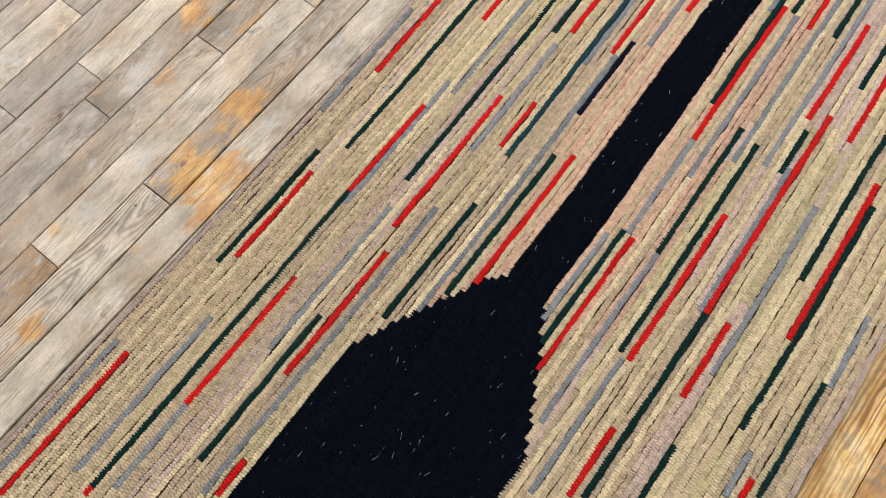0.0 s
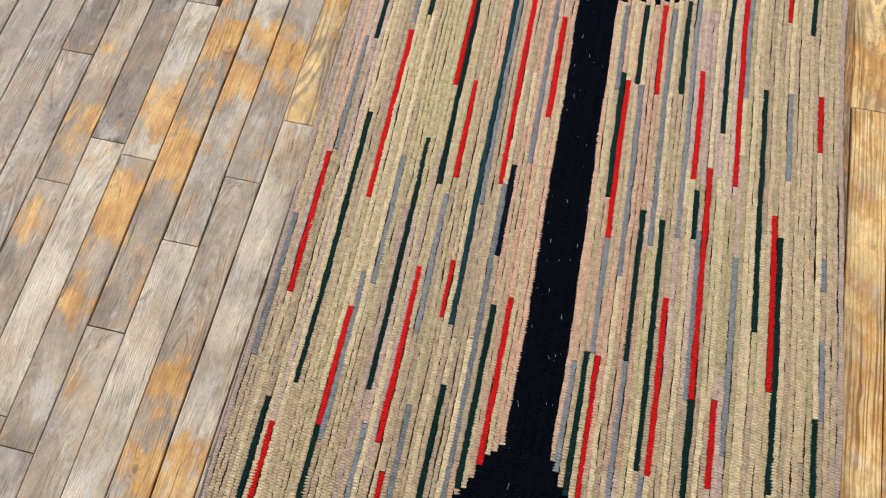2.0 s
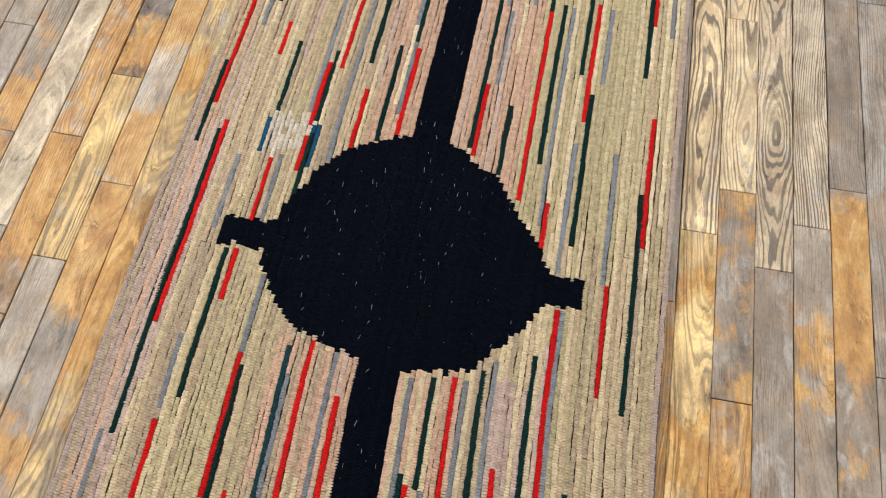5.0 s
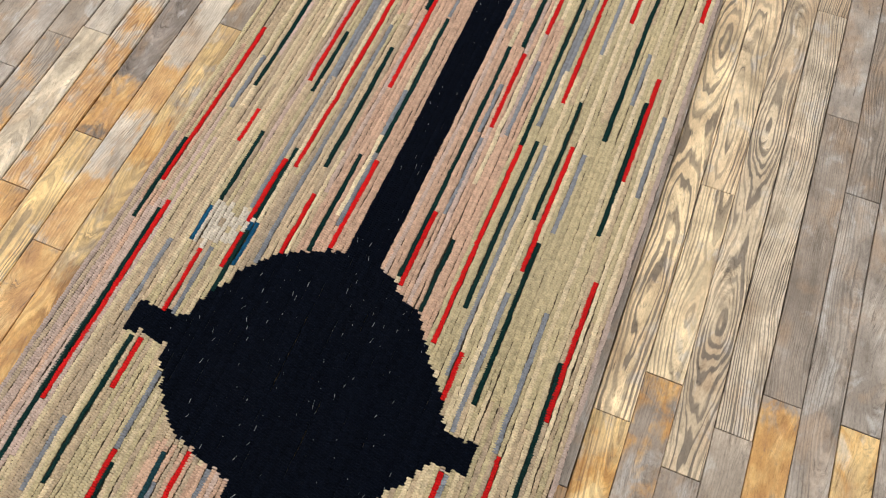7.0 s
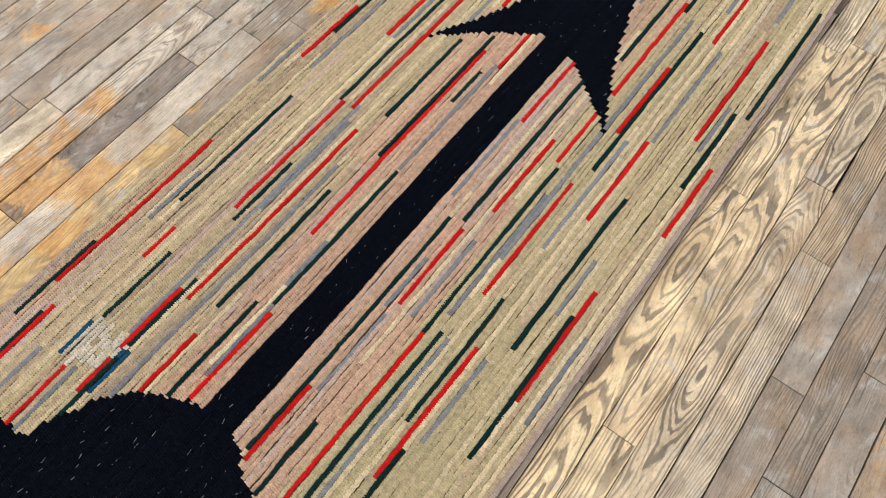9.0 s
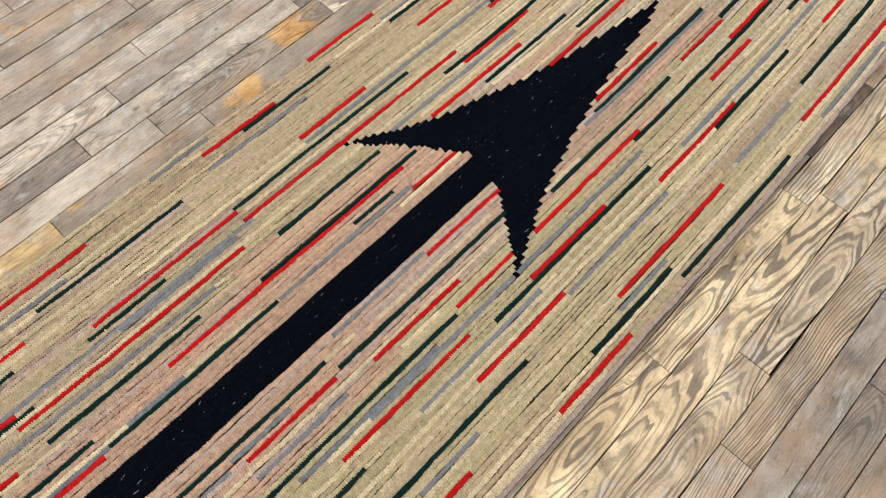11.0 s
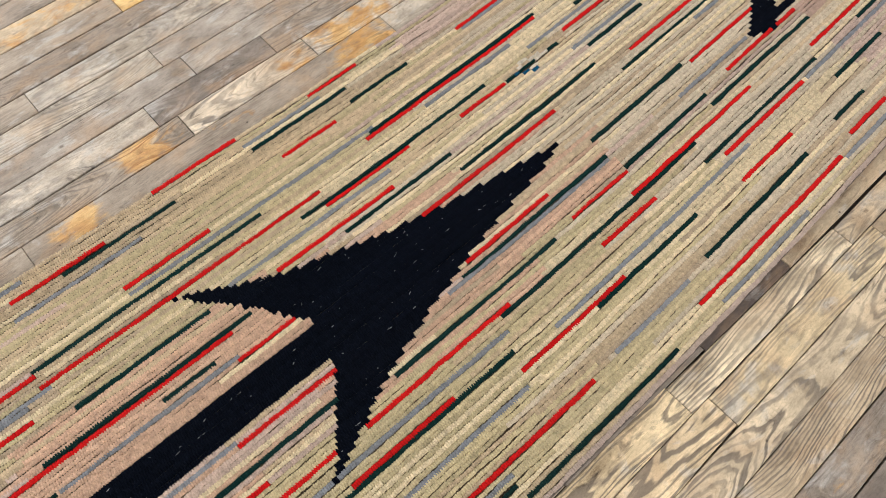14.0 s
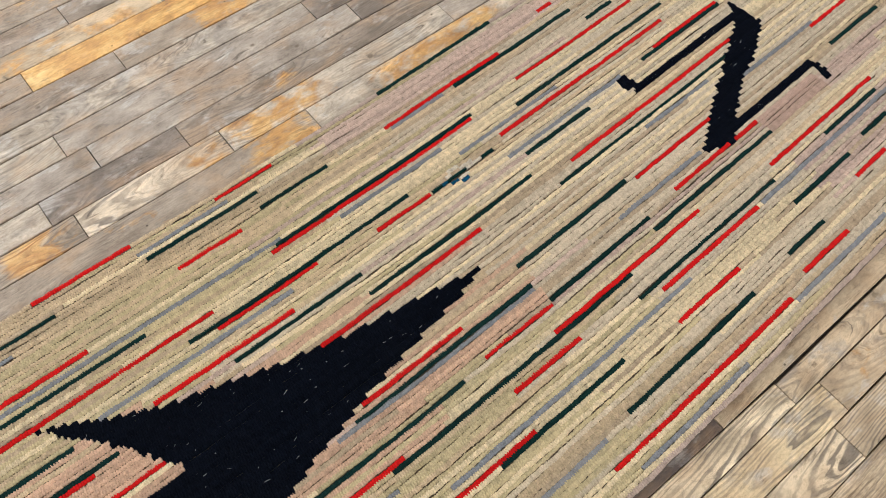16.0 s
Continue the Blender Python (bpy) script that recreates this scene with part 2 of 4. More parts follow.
    height = plus(plus(mul(streak, 0.8), mul(late, -0.3)), mul(speck, 0.25))
    bump = nodes.new("ShaderNodeBump")
    bump.inputs["Strength"].default_value, bump.inputs["Distance"].default_value = 0.55, 0.0011
    links.new(height, bump.inputs["Height"])
    links.new(bump.outputs[0], bsdf.inputs["Normal"])
    return m


BOARD = plank_wood()
BOARD_FIELD = plank_wood("weathered_board_field", True)


def plain(name, colour, rough=0.8, grain=30.0, depth=0.12):
    m, nodes, links, bsdf = material(name)
    co = nodes.new("ShaderNodeTexCoord").outputs["Object"]
    n = noise_node(nodes, links, co, grain, 4)
    c = ramp_node(nodes, links, n, [(0.25, tuple(v * (1 - depth) for v in colour)), (0.75, tuple(min(1, v * (1 + depth)) for v in colour))])
    links.new(c, bsdf.inputs["Base Color"])
    bsdf.inputs["Roughness"].default_value = rough
    return m


PLASTER = plain("white_plaster", (0.74, 0.72, 0.68), 0.9, 6, 0.04)
SUBFLOOR = plain("dark_subfloor", (0.085, 0.068, 0.056), 0.9)
# hem colour is darkened to paint the shadow beside the rug's edge
HEM = plain("shade_dark_hem", (0.15, 0.118, 0.10), 0.95, 160, 0.22)
BURLAP = plain("burlap_backing", (0.13, 0.095, 0.062), 0.95, 260, 0.3)
LINT = plain("white_lint", (0.27, 0.28, 0.29), 0.9)


# ---- mesh helpers ----
def mesh_object(name, verts, faces, mat, parent=None, smooth=False):
    me = bpy.data.meshes.new(name)
    me.from_pydata([tuple(v) for v in verts], [], [tuple(f) for f in faces])
    me.materials.append(mat)
    if smooth:
        me.polygons.foreach_set("use_smooth", [True] * len(me.polygons))
    me.update()
    ob = new(name, me)
    ob.parent = parent
    return ob


def box_data(x0, x1, y0, y1, z0, z1, start=0):
    v = [(x, y, z) for z in (z0, z1) for x, y in ((x0, y0), (x1, y0), (x1, y1), (x0, y1))]
    f = [(3, 2, 1, 0), (4, 5, 6, 7), (0, 1, 5, 4), (1, 2, 6, 5), (2, 3, 7, 6), (3, 0, 4, 7)]
    return v, [tuple(start + i for i in q) for q in f]


def boxes(name, rows, mat, parent=None):
    verts, faces = [], []
    for r in rows:
        v, f = box_data(*r, start=len(verts))
        verts += v
        faces += f
    return mesh_object(name, verts, faces, mat, parent)


# ---- room ----
# unseen enclosure; its east and north openings are added for the fill lights
X0, X1, Y0, Y1, TOP = -3.0, 3.0, -2.6, 6.7, 2.7
tagged(boxes("wall_west", [(X0 - 0.15, X0, Y0, -1.2, 0, TOP), (X0 - 0.15, X0, 3.4, Y1, 0, TOP), (X0 - 0.15, X0, -1.2, 3.4, 0, 0.95), (X0 - 0.15, X0, -1.2, 3.4, 2.55, TOP)], PLASTER), "unseen white plastered wall with a wide opening for an area light", "wall", kind="structure")
tagged(boxes("wall_north", [(X0 - 0.15, -1.0, Y1, Y1 + 0.15, 0, TOP), (1.6, X1 + 0.15, Y1, Y1 + 0.15, 0, TOP), (-1.0, 1.6, Y1, Y1 + 0.15, 0, 0.95), (-1.0, 1.6, Y1, Y1 + 0.15, 2.55, TOP)], PLASTER), "unseen white plastered wall with an opening for an added light", "wall", kind="structure")
tagged(boxes("wall_east", [(X1, X1 + 0.15, Y0, -1.2, 0, TOP), (X1, X1 + 0.15, 3.4, Y1, 0, TOP), (X1, X1 + 0.15, -1.2, 3.4, 0, 0.95), (X1, X1 + 0.15, -1.2, 3.4, 2.55, TOP)], PLASTER), "unseen white plastered wall with a wide opening for an area light", "wall", kind="structure")
tagged(boxes("wall_south", [(X0 - 0.15, X1 + 0.15, Y0 - 0.15, Y0, 0, TOP)], PLASTER), "plain white plastered wall", "wall", kind="structure")
tagged(boxes("ceiling", [(X0 - 0.15, X1 + 0.15, Y0 - 0.15, Y1 + 0.15, TOP, TOP + 0.12)], PLASTER), "plain white plastered ceiling", "ceiling", kind="structure")

# ---- board floor ----
floor = tagged(boxes("floor", [(X0, X1, Y0, Y1, -0.06, -0.022)], SUBFLOOR), "worn reclaimed boards, grey with old orange varnish", "floor", kind="structure")
BOARD_W, BOARD_Q, BOARD_TURN = 0.0613, -0.613, 0.011

# bare tones
COOL, MID, DUSK, DEEP, BUFF, CHALKY, STRAWY, HONEYED, BROWN = (
    (0.40, 0.345, 0.29), (0.40, 0.332, 0.262), (0.325, 0.268, 0.215), (0.255, 0.212, 0.178), (0.56, 0.44, 0.30),
    (0.60, 0.52, 0.42), (0.82, 0.65, 0.41), (0.78, 0.545, 0.25), (0.41, 0.265, 0.15))


def wood(tone, varnish=0.1, ring=0.3, gap=4.5, cut=0.03, worn=0.2, stains=(), knot=None):
    """How one board looks. gap: ring spacing in millimetres; cut: how far off the pith; stains: stretches of varnish
    along the floor, from and to; knot: across (-1 to 1), along the floor, radius in metres."""
    return tone, varnish, ring, gap, cut, worn, stains, knot


GREY, TAUPE, DARK, MIXED = wood(COOL, 0.12, 0.3), wood(MID, 0.25, 0.35, 5.0, 0.02), wood(DEEP, 0.05, 0.25), wood(MID, 0.6, 0.4, 5.0, 0.015, 0.35)
SMOOTH, LINED, AMBER = wood(COOL, 0.0, 0.1, 4.0, 0.05, 0.5), wood(COOL, 0.05, 0.75, 4.2, 0.02), wood(BROWN, 0.85, 0.55, 5.0, 0.02, 0.2)


def board_mesh(width, length, rng, chip=None):
    """One board with eased upper edges; chip: which end, how deep and how long its worn corner is."""
    w, e, z0 = width / 2 - 0.0003 - 0.0017 * rng.random() ** 3, 0.0011, -0.02
    l0, l1 = 0.0004 + 0.0008 * rng.random() ** 2, length - 0.0005
    outline = [(-w, l0), (w, l0), (w, l1), (-w, l1)]
    if chip and chip[0] == "near":
        outline[1:2] = [(w - chip[1], l0), (w - 0.7 * chip[1], l0 + 0.6 * chip[2]), (w, l0 + chip[2])]
    elif chip and chip[0] == "left":
        outline[0], outline[3] = (-w + chip[1], l0), (-w + chip[2], l1)
    elif chip and chip[0] == "right":
        outline[1], outline[2] = (w + chip[1], l0), (w + chip[2], l1)
    elif chip:
        outline[2:3] = [(w, l1 - chip[2]), (w - 0.7 * chip[1], l1 - 0.6 * chip[2]), (w - chip[1], l1)]
    worn = []
    for (xa, ya), (xb, yb) in zip(outline, outline[1:] + outline[:1]):
        worn.append((xa, ya))
        pieces = int(abs(yb - ya) / 0.085)
        for i in range(1, pieces):
            f = (i + rng.uniform(-0.3, 0.3)) / pieces
            x = xa + (xb - xa) * f
            worn.append((x - math.copysign(0.0011 * rng.random() ** 3, x), ya + (yb - ya) * f))
    outline = worn
    v, n = [], len(outline)
    for x, y in outline:
        sx, sy = (1 if x < 0 else -1), (1 if y < length / 2 else -1)
        v += [(x, y, z0), (x, y, -e), (x + sx * e, y + sy * e * 0.7, 0.0)]
    f = [tuple(3 * i + 2 for i in range(n))]
    for i in range(n):
        a, b = 3 * i, 3 * ((i + 1) % n)
        f += [(a, b, b + 1, a + 1), (a + 1, b + 1, b + 2, a + 2)]
    return v, f


CHIPS = {(16, 2.6): ("right", 0.002, 0.006), (16, 2.93): ("right", 0.009, 0.014), (17, 2.83): ("left", 0.006, 0.018), (17, 3.285): ("left", 0.020, 0.018), (16, 3.164): ("right", 0.014, 0.018), (-2, 0.94): ("near", 0.009, 0.15), (18, 1.86): ("far", 0.003, 0.14), (-1, 2.647): ("far", 0.005, 0.12), (19, 2.5): ("near", 0.004, 0.2)}
board_rng = random.Random(4)


def board(k, v0, v1, look_of):
    rng = board_rng
    v, f = board_mesh(BOARD_W, v1 - v0, rng, CHIPS.get((k, v0)))
    ob = mesh_object("plank", v, f, BOARD, floor)
    q = BOARD_Q + BOARD_W * (k + 0.5)
    ob.matrix_basis = pose(q + BOARD_TURN * v0, v0, rng.uniform(-0.0008, 0.0), rng.uniform(-0.02, 0.02), rng.uniform(-0.45, 0.45), -math.degrees(math.atan(BOARD_TURN)))
    tone, varnish, ring, gap, cut, worn, stains, knot = look_of
    shade = rng.uniform(0.95, 1.05)
    ob.color = (*(c * shade for c in tone), varnish)
    spans = [*(tuple(a - v0 for a in span) for span in stains), (-9.0, -9.0), (-9.0, -9.0)]
    ob["stains"] = [*map(float, (*spans[0], *spans[1]))]
    ob["figure"] = [gap * 0.001, float(cut) * rng.choice((-1, 1)), float(ring), float(worn)]
    across, along, size = knot or (9.0, 9.0 + v0, 0.0)
    ob["knot"] = [across * BOARD_W / 2, along - v0, float(size), 0.0]


STARTS, ENDS = {}, {}


def course(k, ends, looks):
    """A row of boards, from end to end."""
    STARTS[k], ENDS[k] = ends[0], ends[-1]
    for a, b, c in zip(ends[:-1], ends[1:], looks):
        board(k, a, b, c)


course(-8, (-1.2, -0.5, 0.3, 1.1, 1.9, 2.45, 3.1, 4.0, 4.9), (GREY, TAUPE, GREY, DARK, TAUPE, MIXED, GREY, TAUPE))
course(-7, (-1.0, -0.2, 0.6, 1.3, 2.1, 2.767, 3.5, 4.3, 5.0), (TAUPE, GREY, GREY, MIXED, wood(DUSK, 0.5), wood(DUSK, 0.3), GREY, GREY))
course(-6, (-1.3, -0.4, 0.45, 0.98, 1.7, 2.3, 2.95, 3.6, 4.4, 5.0), (GREY, GREY, wood(COOL, 0.1, 0.6), GREY, MIXED, wood(BUFF, 0.75, 0.3), MIXED, GREY, TAUPE))
course(-5, (-1.0, -0.3, 0.25, 0.796, 1.35, 2.0, 2.63, 3.3, 4.2, 5.0), (
    GREY, wood(CHALKY, 0.1, 0.3), wood(COOL, 0.2, 0.6, 5.0, 0.0), DARK, wood(MID, 0.3, 0.3, stains=((1.82, 1.92),)), wood(MID, 0.35), wood(HONEYED, 0.8, 0.25, stains=((2.66, 3.2),)), GREY, GREY))
course(-4, (-1.2, -0.6, 0.05, 0.55, 1.08, 1.62, 2.28, 2.80, 3.45, 4.1, 5.0), (
    TAUPE, GREY, wood(COOL, 0.3, 0.3, stains=((0.42, 0.55),)), wood(MID, 0.25, 0.25, stains=((0.57, 0.74), (0.77, 0.85))), GREY, GREY, wood(DUSK, 0.05, 0.2, knot=(0.4, 2.62, 0.003)),
    wood(MID, 0.5, 0.3, stains=((2.95, 3.1),)), GREY, TAUPE))
course(-3, (-1.0, -0.35, 0.18, 0.64, 1.02, 1.392, 1.72, 2.37, 3.28, 3.7, 4.4, 5.0), (
    TAUPE, wood(COOL, 0.25, 0.3, worn=0.5), wood(CHALKY, 0.3, 0.35, stains=((0.56, 0.64),)), wood(DEEP, 0.05, 0.12, worn=0.1, knot=(0.1, 0.69, 0.005)), wood(DUSK, 0.4, 0.4, stains=((1.32, 1.40),)),
    wood(MID, 0.68, 0.5, stains=((1.38, 1.52),)), TAUPE, wood(CHALKY, 0.0, 0.5, 5.5, 0.0, 0.75, knot=(-0.8, 2.92, 0.005)), GREY, TAUPE, GREY))
course(-2, (-1.3, -0.5, 0.14, 0.62, 0.94, 1.216, 1.755, 2.216, 2.61, 3.176, 4.0, 5.0), (
    GREY, wood(COOL, 0.35, 0.3, worn=0.6), wood(MID, 0.58, 0.35, 5.0, 0.02, 0.3, ((0.34, 0.40), (0.46, 0.6))), wood(CHALKY, 0.4, 0.3, worn=0.5, stains=((0.64, 0.79),)),
    wood(COOL, 0.05, 0.45, 4.0, 0.05, 0.1), wood((0.70, 0.58, 0.42), 0.5, 0.55, 7.0, 0.0, 0.05), wood(CHALKY, 0.0, 0.4, 4.0, 0.05, 0.6), wood(CHALKY, 0.0, 0.65, 4.2, 0.03, 0.55),
    wood(COOL, 0.0, 0.15, 4.5, 0.04, 0.4, knot=(0.3, 3.03, 0.004)), wood(DEEP, 0.0), TAUPE))
course(-1, (-1.0, -0.3, 0.333, 1.07, 1.402, 2.11, 2.647, 3.249, 4.1, 5.0), (
    TAUPE, wood(MID, 0.15, 0.15, worn=0.2, stains=((0.03, 0.10), (0.19, 0.29))), wood(MID, 0.66, 0.4, 4.5, 0.03, 0.45, ((0.57, 0.69), (0.83, 0.91))),
    wood(BROWN, 0.5, 0.35, worn=0.5, stains=((1.14, 1.42),), knot=(0.2, 1.11, 0.006)), wood(CHALKY, 0.45, 0.75, 5.0, 0.0, 0.4, ((1.36, 1.75), (1.77, 1.85))),
    wood(COOL, 0.05, 0.25, 4.5, 0.02, 0.3, knot=(0.3, 2.36, 0.004)), wood(COOL, 0.05, 0.15, 4.5, 0.03, 0.3, knot=(0.2, 3.1, 0.004)), DARK, GREY))
course(0, (-1.2, -0.08, 0.49, 1.173, 1.54, 1.996, 2.522, 2.80, 3.5, 4.3, 5.0), (
    wood(BROWN, 0.4, 0.3, worn=0.6), wood(CHALKY, 0.12, 0.42, 3.6, 0.06, 0.1, ((-0.07, 0.0), (0.32, 0.38))), wood(CHALKY, 0.6, 0.3, worn=0.75, stains=((0.76, 0.84), (0.86, 0.93))),
    wood(HONEYED, 0.5, 0.85, 5.5, 0.01, 0.15), wood(DEEP, 0.42, 0.6, 4.5, 0.0, 0.3, ((1.54, 1.70),)), wood(CHALKY, 0.08, 0.3, 4.5, 0.03, 0.65, ((2.47, 2.50),), (-0.1, 2.12, 0.005)),
    wood(DEEP, 0.05, 0.6, 5.0, 0.0, 0.2), wood(DUSK, 0.25, 0.6, 4.5, 0.01, 0.4, ((2.98, 3.08),)), TAUPE, GREY))
course(1, (-1.0, -0.45, 0.09, 0.616, 1.323, 2.122, 2.56, 2.858, 3.4, 4.2, 5.0), (
    TAUPE, wood(CHALKY, 0.3, 0.8, 4.2, 0.0, 0.55, ((-0.22, -0.12),)), wood(MID, 0.5, 0.5, 4.5, 0.0, 0.4, ((0.10, 0.20), (0.22, 0.33)), (-0.1, 0.15, 0.006)),
    wood(COOL, 0.66, 0.5, 7.0, 0.0, 0.5, ((0.82, 0.92), (1.08, 1.34))), wood(CHALKY, 0.58, 0.4, 4.5, 0.04, 0.35, ((1.30, 1.48), (1.60, 1.74))),
    wood(MID, 0.4, 0.75, 4.6, 0.0, 0.35, ((2.40, 2.55),)), wood((0.66, 0.55, 0.42), 0.25, 0.75, 6.5, 0.0, 0.05, ((2.74, 2.88),)),
    wood(CHALKY, 0.3, 0.5, 6.0, 0.0, 0.5, ((2.85, 3.10),), (0.0, 3.2, 0.006)), GREY, TAUPE))
course(2, (-1.1, -0.3, 0.736, 1.862, 2.2, 3.018, 3.6, 4.2, 5.0), (
    TAUPE, wood(CHALKY, 0.4, 0.2, 5.0, 0.05, 0.45, ((-0.02, 0.04), (0.07, 0.23))), wood(HONEYED, 0.62, 0.75, 6.0, 0.0, 0.6, ((0.98, 1.30), (1.50, 1.62))), wood(MID, 0.2, 0.2, worn=0.3, stains=((1.87, 1.95),)),
    wood(MID, 0.52, 0.35, 5.0, 0.03, 0.45, ((2.26, 2.36), (2.86, 3.02))), wood(CHALKY, 0.4, 0.3, 6.0, 0.0, 0.2, ((3.16, 3.5),)), MIXED, GREY))
# row 16 from 2.93: dark board with the rug edge's shadow put into its tone
course(16, (-1.0, -0.1, 0.7, 1.27, 1.9, 2.6, 2.93, 3.164, 4.2, 5.0), (MIXED, MIXED, AMBER, GREY, TAUPE, GREY, wood((0.13, 0.10, 0.088), 0.0), wood(BUFF, 0.05, 0.1), GREY))
course(17, (-1.0, 0.2, 0.95, 1.40, 2.392, 2.83, 3.285, 4.0, 5.0), (
    AMBER, wood((0.88, 0.63, 0.30), 0.9, 0.85, 6.5, 0.06, 0.05), wood((0.88, 0.63, 0.30), 0.5, 0.75, 6.5, 0.02, 0.3, ((0.96, 1.10), (1.26, 1.36))), wood((0.92, 0.715, 0.44), 0.0, 1.0, 7.0, 0.0, 0.22), wood(STRAWY, 0.0, 0.9, 7.0, 0.0, 0.25),
    wood((0.82, 0.68, 0.48), 0.0, 0.95, 5.6, 0.035, 0.0), wood(BUFF, 0.05, 0.8, 5.0, 0.01, 0.4), GREY))
course(18, (-1.2, 0.3, 1.125, 1.487, 1.86, 2.868, 3.342, 4.1, 5.0), (
    AMBER, wood(BROWN, 1.0, 0.8, 6.0, 0.0, 0.4), wood(DUSK, 0.78, 0.4, 5.0, 0.02, 0.3), wood(STRAWY, 0.3, 0.8, 6.0, 0.02, 0.15), wood((0.91, 0.715, 0.46), 0.0, 1.0, 7.0, 0.01, 0.22),
    wood(STRAWY, 0.2, 0.75, 5.0, 0.01, 0.6), wood(BUFF, 0.1, 0.5, 5.0, 0.02, 0.4, ((3.36, 3.5),)), GREY))
course(19, (-1.0, 0.5, 1.352, 2.5, 3.3, 4.0, 5.0), (
    GREY, wood(DUSK, 0.05, 0.15, worn=0.5), wood((0.72, 0.58, 0.40), 0.0, 1.0, 4.4, 0.0, 0.1), wood((0.70, 0.57, 0.40), 0.1, 1.0, 4.6, 0.0, 0.1), wood(BUFF, 0.1, 0.8), GREY))
course(20, (-1.2, 0.1, 0.8, 1.44, 2.35, 3.168, 4.0, 5.0), (
    GREY, GREY, wood(MID, 0.35, 0.4, stains=((1.1, 1.3),)), wood((0.64, 0.53, 0.39), 0.05, 1.0, 4.2, 0.05, 0.15), wood(BUFF, 0.1, 0.95, 4.4, 0.04, 0.2), wood(BUFF, 0.1, 0.8, 5.0, 0.0), GREY))
course(21, (-1.0, 0.4, 1.0, 1.52, 2.1, 2.753, 3.5, 4.2, 5.0), (
    TAUPE, GREY, wood(DUSK, 0.7, 0.4, 5.0, 0.0, 0.3, ((1.2, 1.5),)), wood(DUSK, 0.0, 0.7, 3.6, 0.05, 0.35), SMOOTH, wood(DUSK, 0.45, 0.5, 4.5, 0.0, 0.6, knot=(0.0, 2.86, 0.009)), MIXED, GREY))
course(22, (-1.1, 0.2, 1.2, 1.94, 2.6, 3.2, 4.1, 5.0), (GREY, GREY, LINED, wood(DUSK, 0.0, 0.85, 4.6, 0.0, 0.2), DARK, GREY, GREY))
course(23, (-1.0, 0.5, 1.1, 1.517, 2.2, 2.7, 3.4, 4.2, 5.0), (TAUPE, GREY, wood(HONEYED, 0.7), GREY, wood(MID, 0.3), MIXED, TAUPE, GREY))
course(24, (-1.0, 0.1, 1.0, 1.8, 2.6, 3.5, 4.3, 5.0), (GREY, MIXED, GREY, MIXED, GREY, TAUPE, GREY))


def far_boards():
    """The boards under the rug and away from it, in one mesh."""
    rng, verts, faces = random.Random(11), [], []
    near = set(range(-8, 3)) | set(range(16, 25))

    def lay(k, a, b):
        v, f = board_mesh(BOARD_W, b - a, rng)
        q, n = BOARD_Q + BOARD_W * (k + 0.5), len(verts)
        verts.extend((x + q + BOARD_TURN * (y + a), y + a, z - 0.0004) for x, y, z in v)
        faces.extend(tuple(n + i for i in g) for g in f)

    for k in range(-38, 58):
        spans = [(-2.55, STARTS[k]), (ENDS[k], 6.65)] if k in near else [(-2.55, 6.65)]
        for a, end in spans:
            while a < end - 0.01:
                b = min(end, a + rng.uniform(0.4, 1.1))
                if end - b < 0.2:
                    b = end
                lay(k, a, b)
                a = b
    ob = mesh_object("plank_field", verts, faces, BOARD_FIELD, floor)
    tagged(ob, "worn grey floor boards further off", kind="stuff")


far_boards()

# ---- hooked rug ----
PITCH, CELL, START, CELLS = 0.0081, 0.0042, -0.42, 1100
ROWS_SIDE = 52
rug = tagged(new("runner_rug"), "hand-hooked wool runner in tan stripes with black motifs", "rug")


def bend(v):
    """The rug's slight sideways wander along its length."""
    return float(np.interp(v, (-0.6, 0.45, 1.05, 1.5, 1.8, 2.1, 2.4, 2.8, 3.1, 3.6, 4.4), (0.008, 0.008, -0.003, 0.004, 0.013, 0.018, 0.024, 0.032, 0.032, 0.024, 0.006)))


rows = {r: [None] * CELLS for r in range(-ROWS_SIDE, ROWS_SIDE + 1)}


def cell_range(v0, v1):
    return range(max(0, round((v0 - START) / CELL)), min(CELLS, max(1, round((v1 - START) / CELL))))


def dash(colour, row, v0, v1):
    """A stretch of one row hooked in a colour."""
    if row in rows:
        for i in cell_range(v0, v1):
            rows[row][i] = colour


def ground_tone(u, v, rng):
    """The muted ground: rosy by the shaft, olive and tan further out."""
    a = abs(u)
    wave = noise.noise((u * 6.0, v * 1.1, 3.0)) + 0.5 * noise.noise((u * 17.0, v * 2.3, 9.0))
    if v > 3.02 + 0.1 * wave:
        return rng.choice((OAT, OAT, OAT, SAND, TAN, LILAC if wave > 0.1 else OAT))
    if a < 0.13 and wave > -0.25 - (0.25 if 1.5 < v < 2.7 else 0.0):
        return rng.choice((ROSE, ROSE, ROSE, TAN, LILAC))
    if u < -0.34 and (0.85 < v < 1.55 or v > 2.95):
        return rng.choice((LILAC, ROSE, LILAC, SAND))
    if 0.19 < u < 0.27 and 0.35 < v < 0.75:
        return LILAC
    if u > 0.12 and 1.35 < v < 2.3 or a > 0.1 and 2.3 < v < 3.2:
        return rng.choice((OLIVE, OLIVE, OLIVE, TAN))
    if wave > 0.2:
        return rng.choice((OLIVE, OLIVE, TAN))
    if wave < -0.3:
        return rng.choice((SAND, TAN, LILAC))
    return rng.choice((TAN, TAN, SAND, SAND, OLIVE))


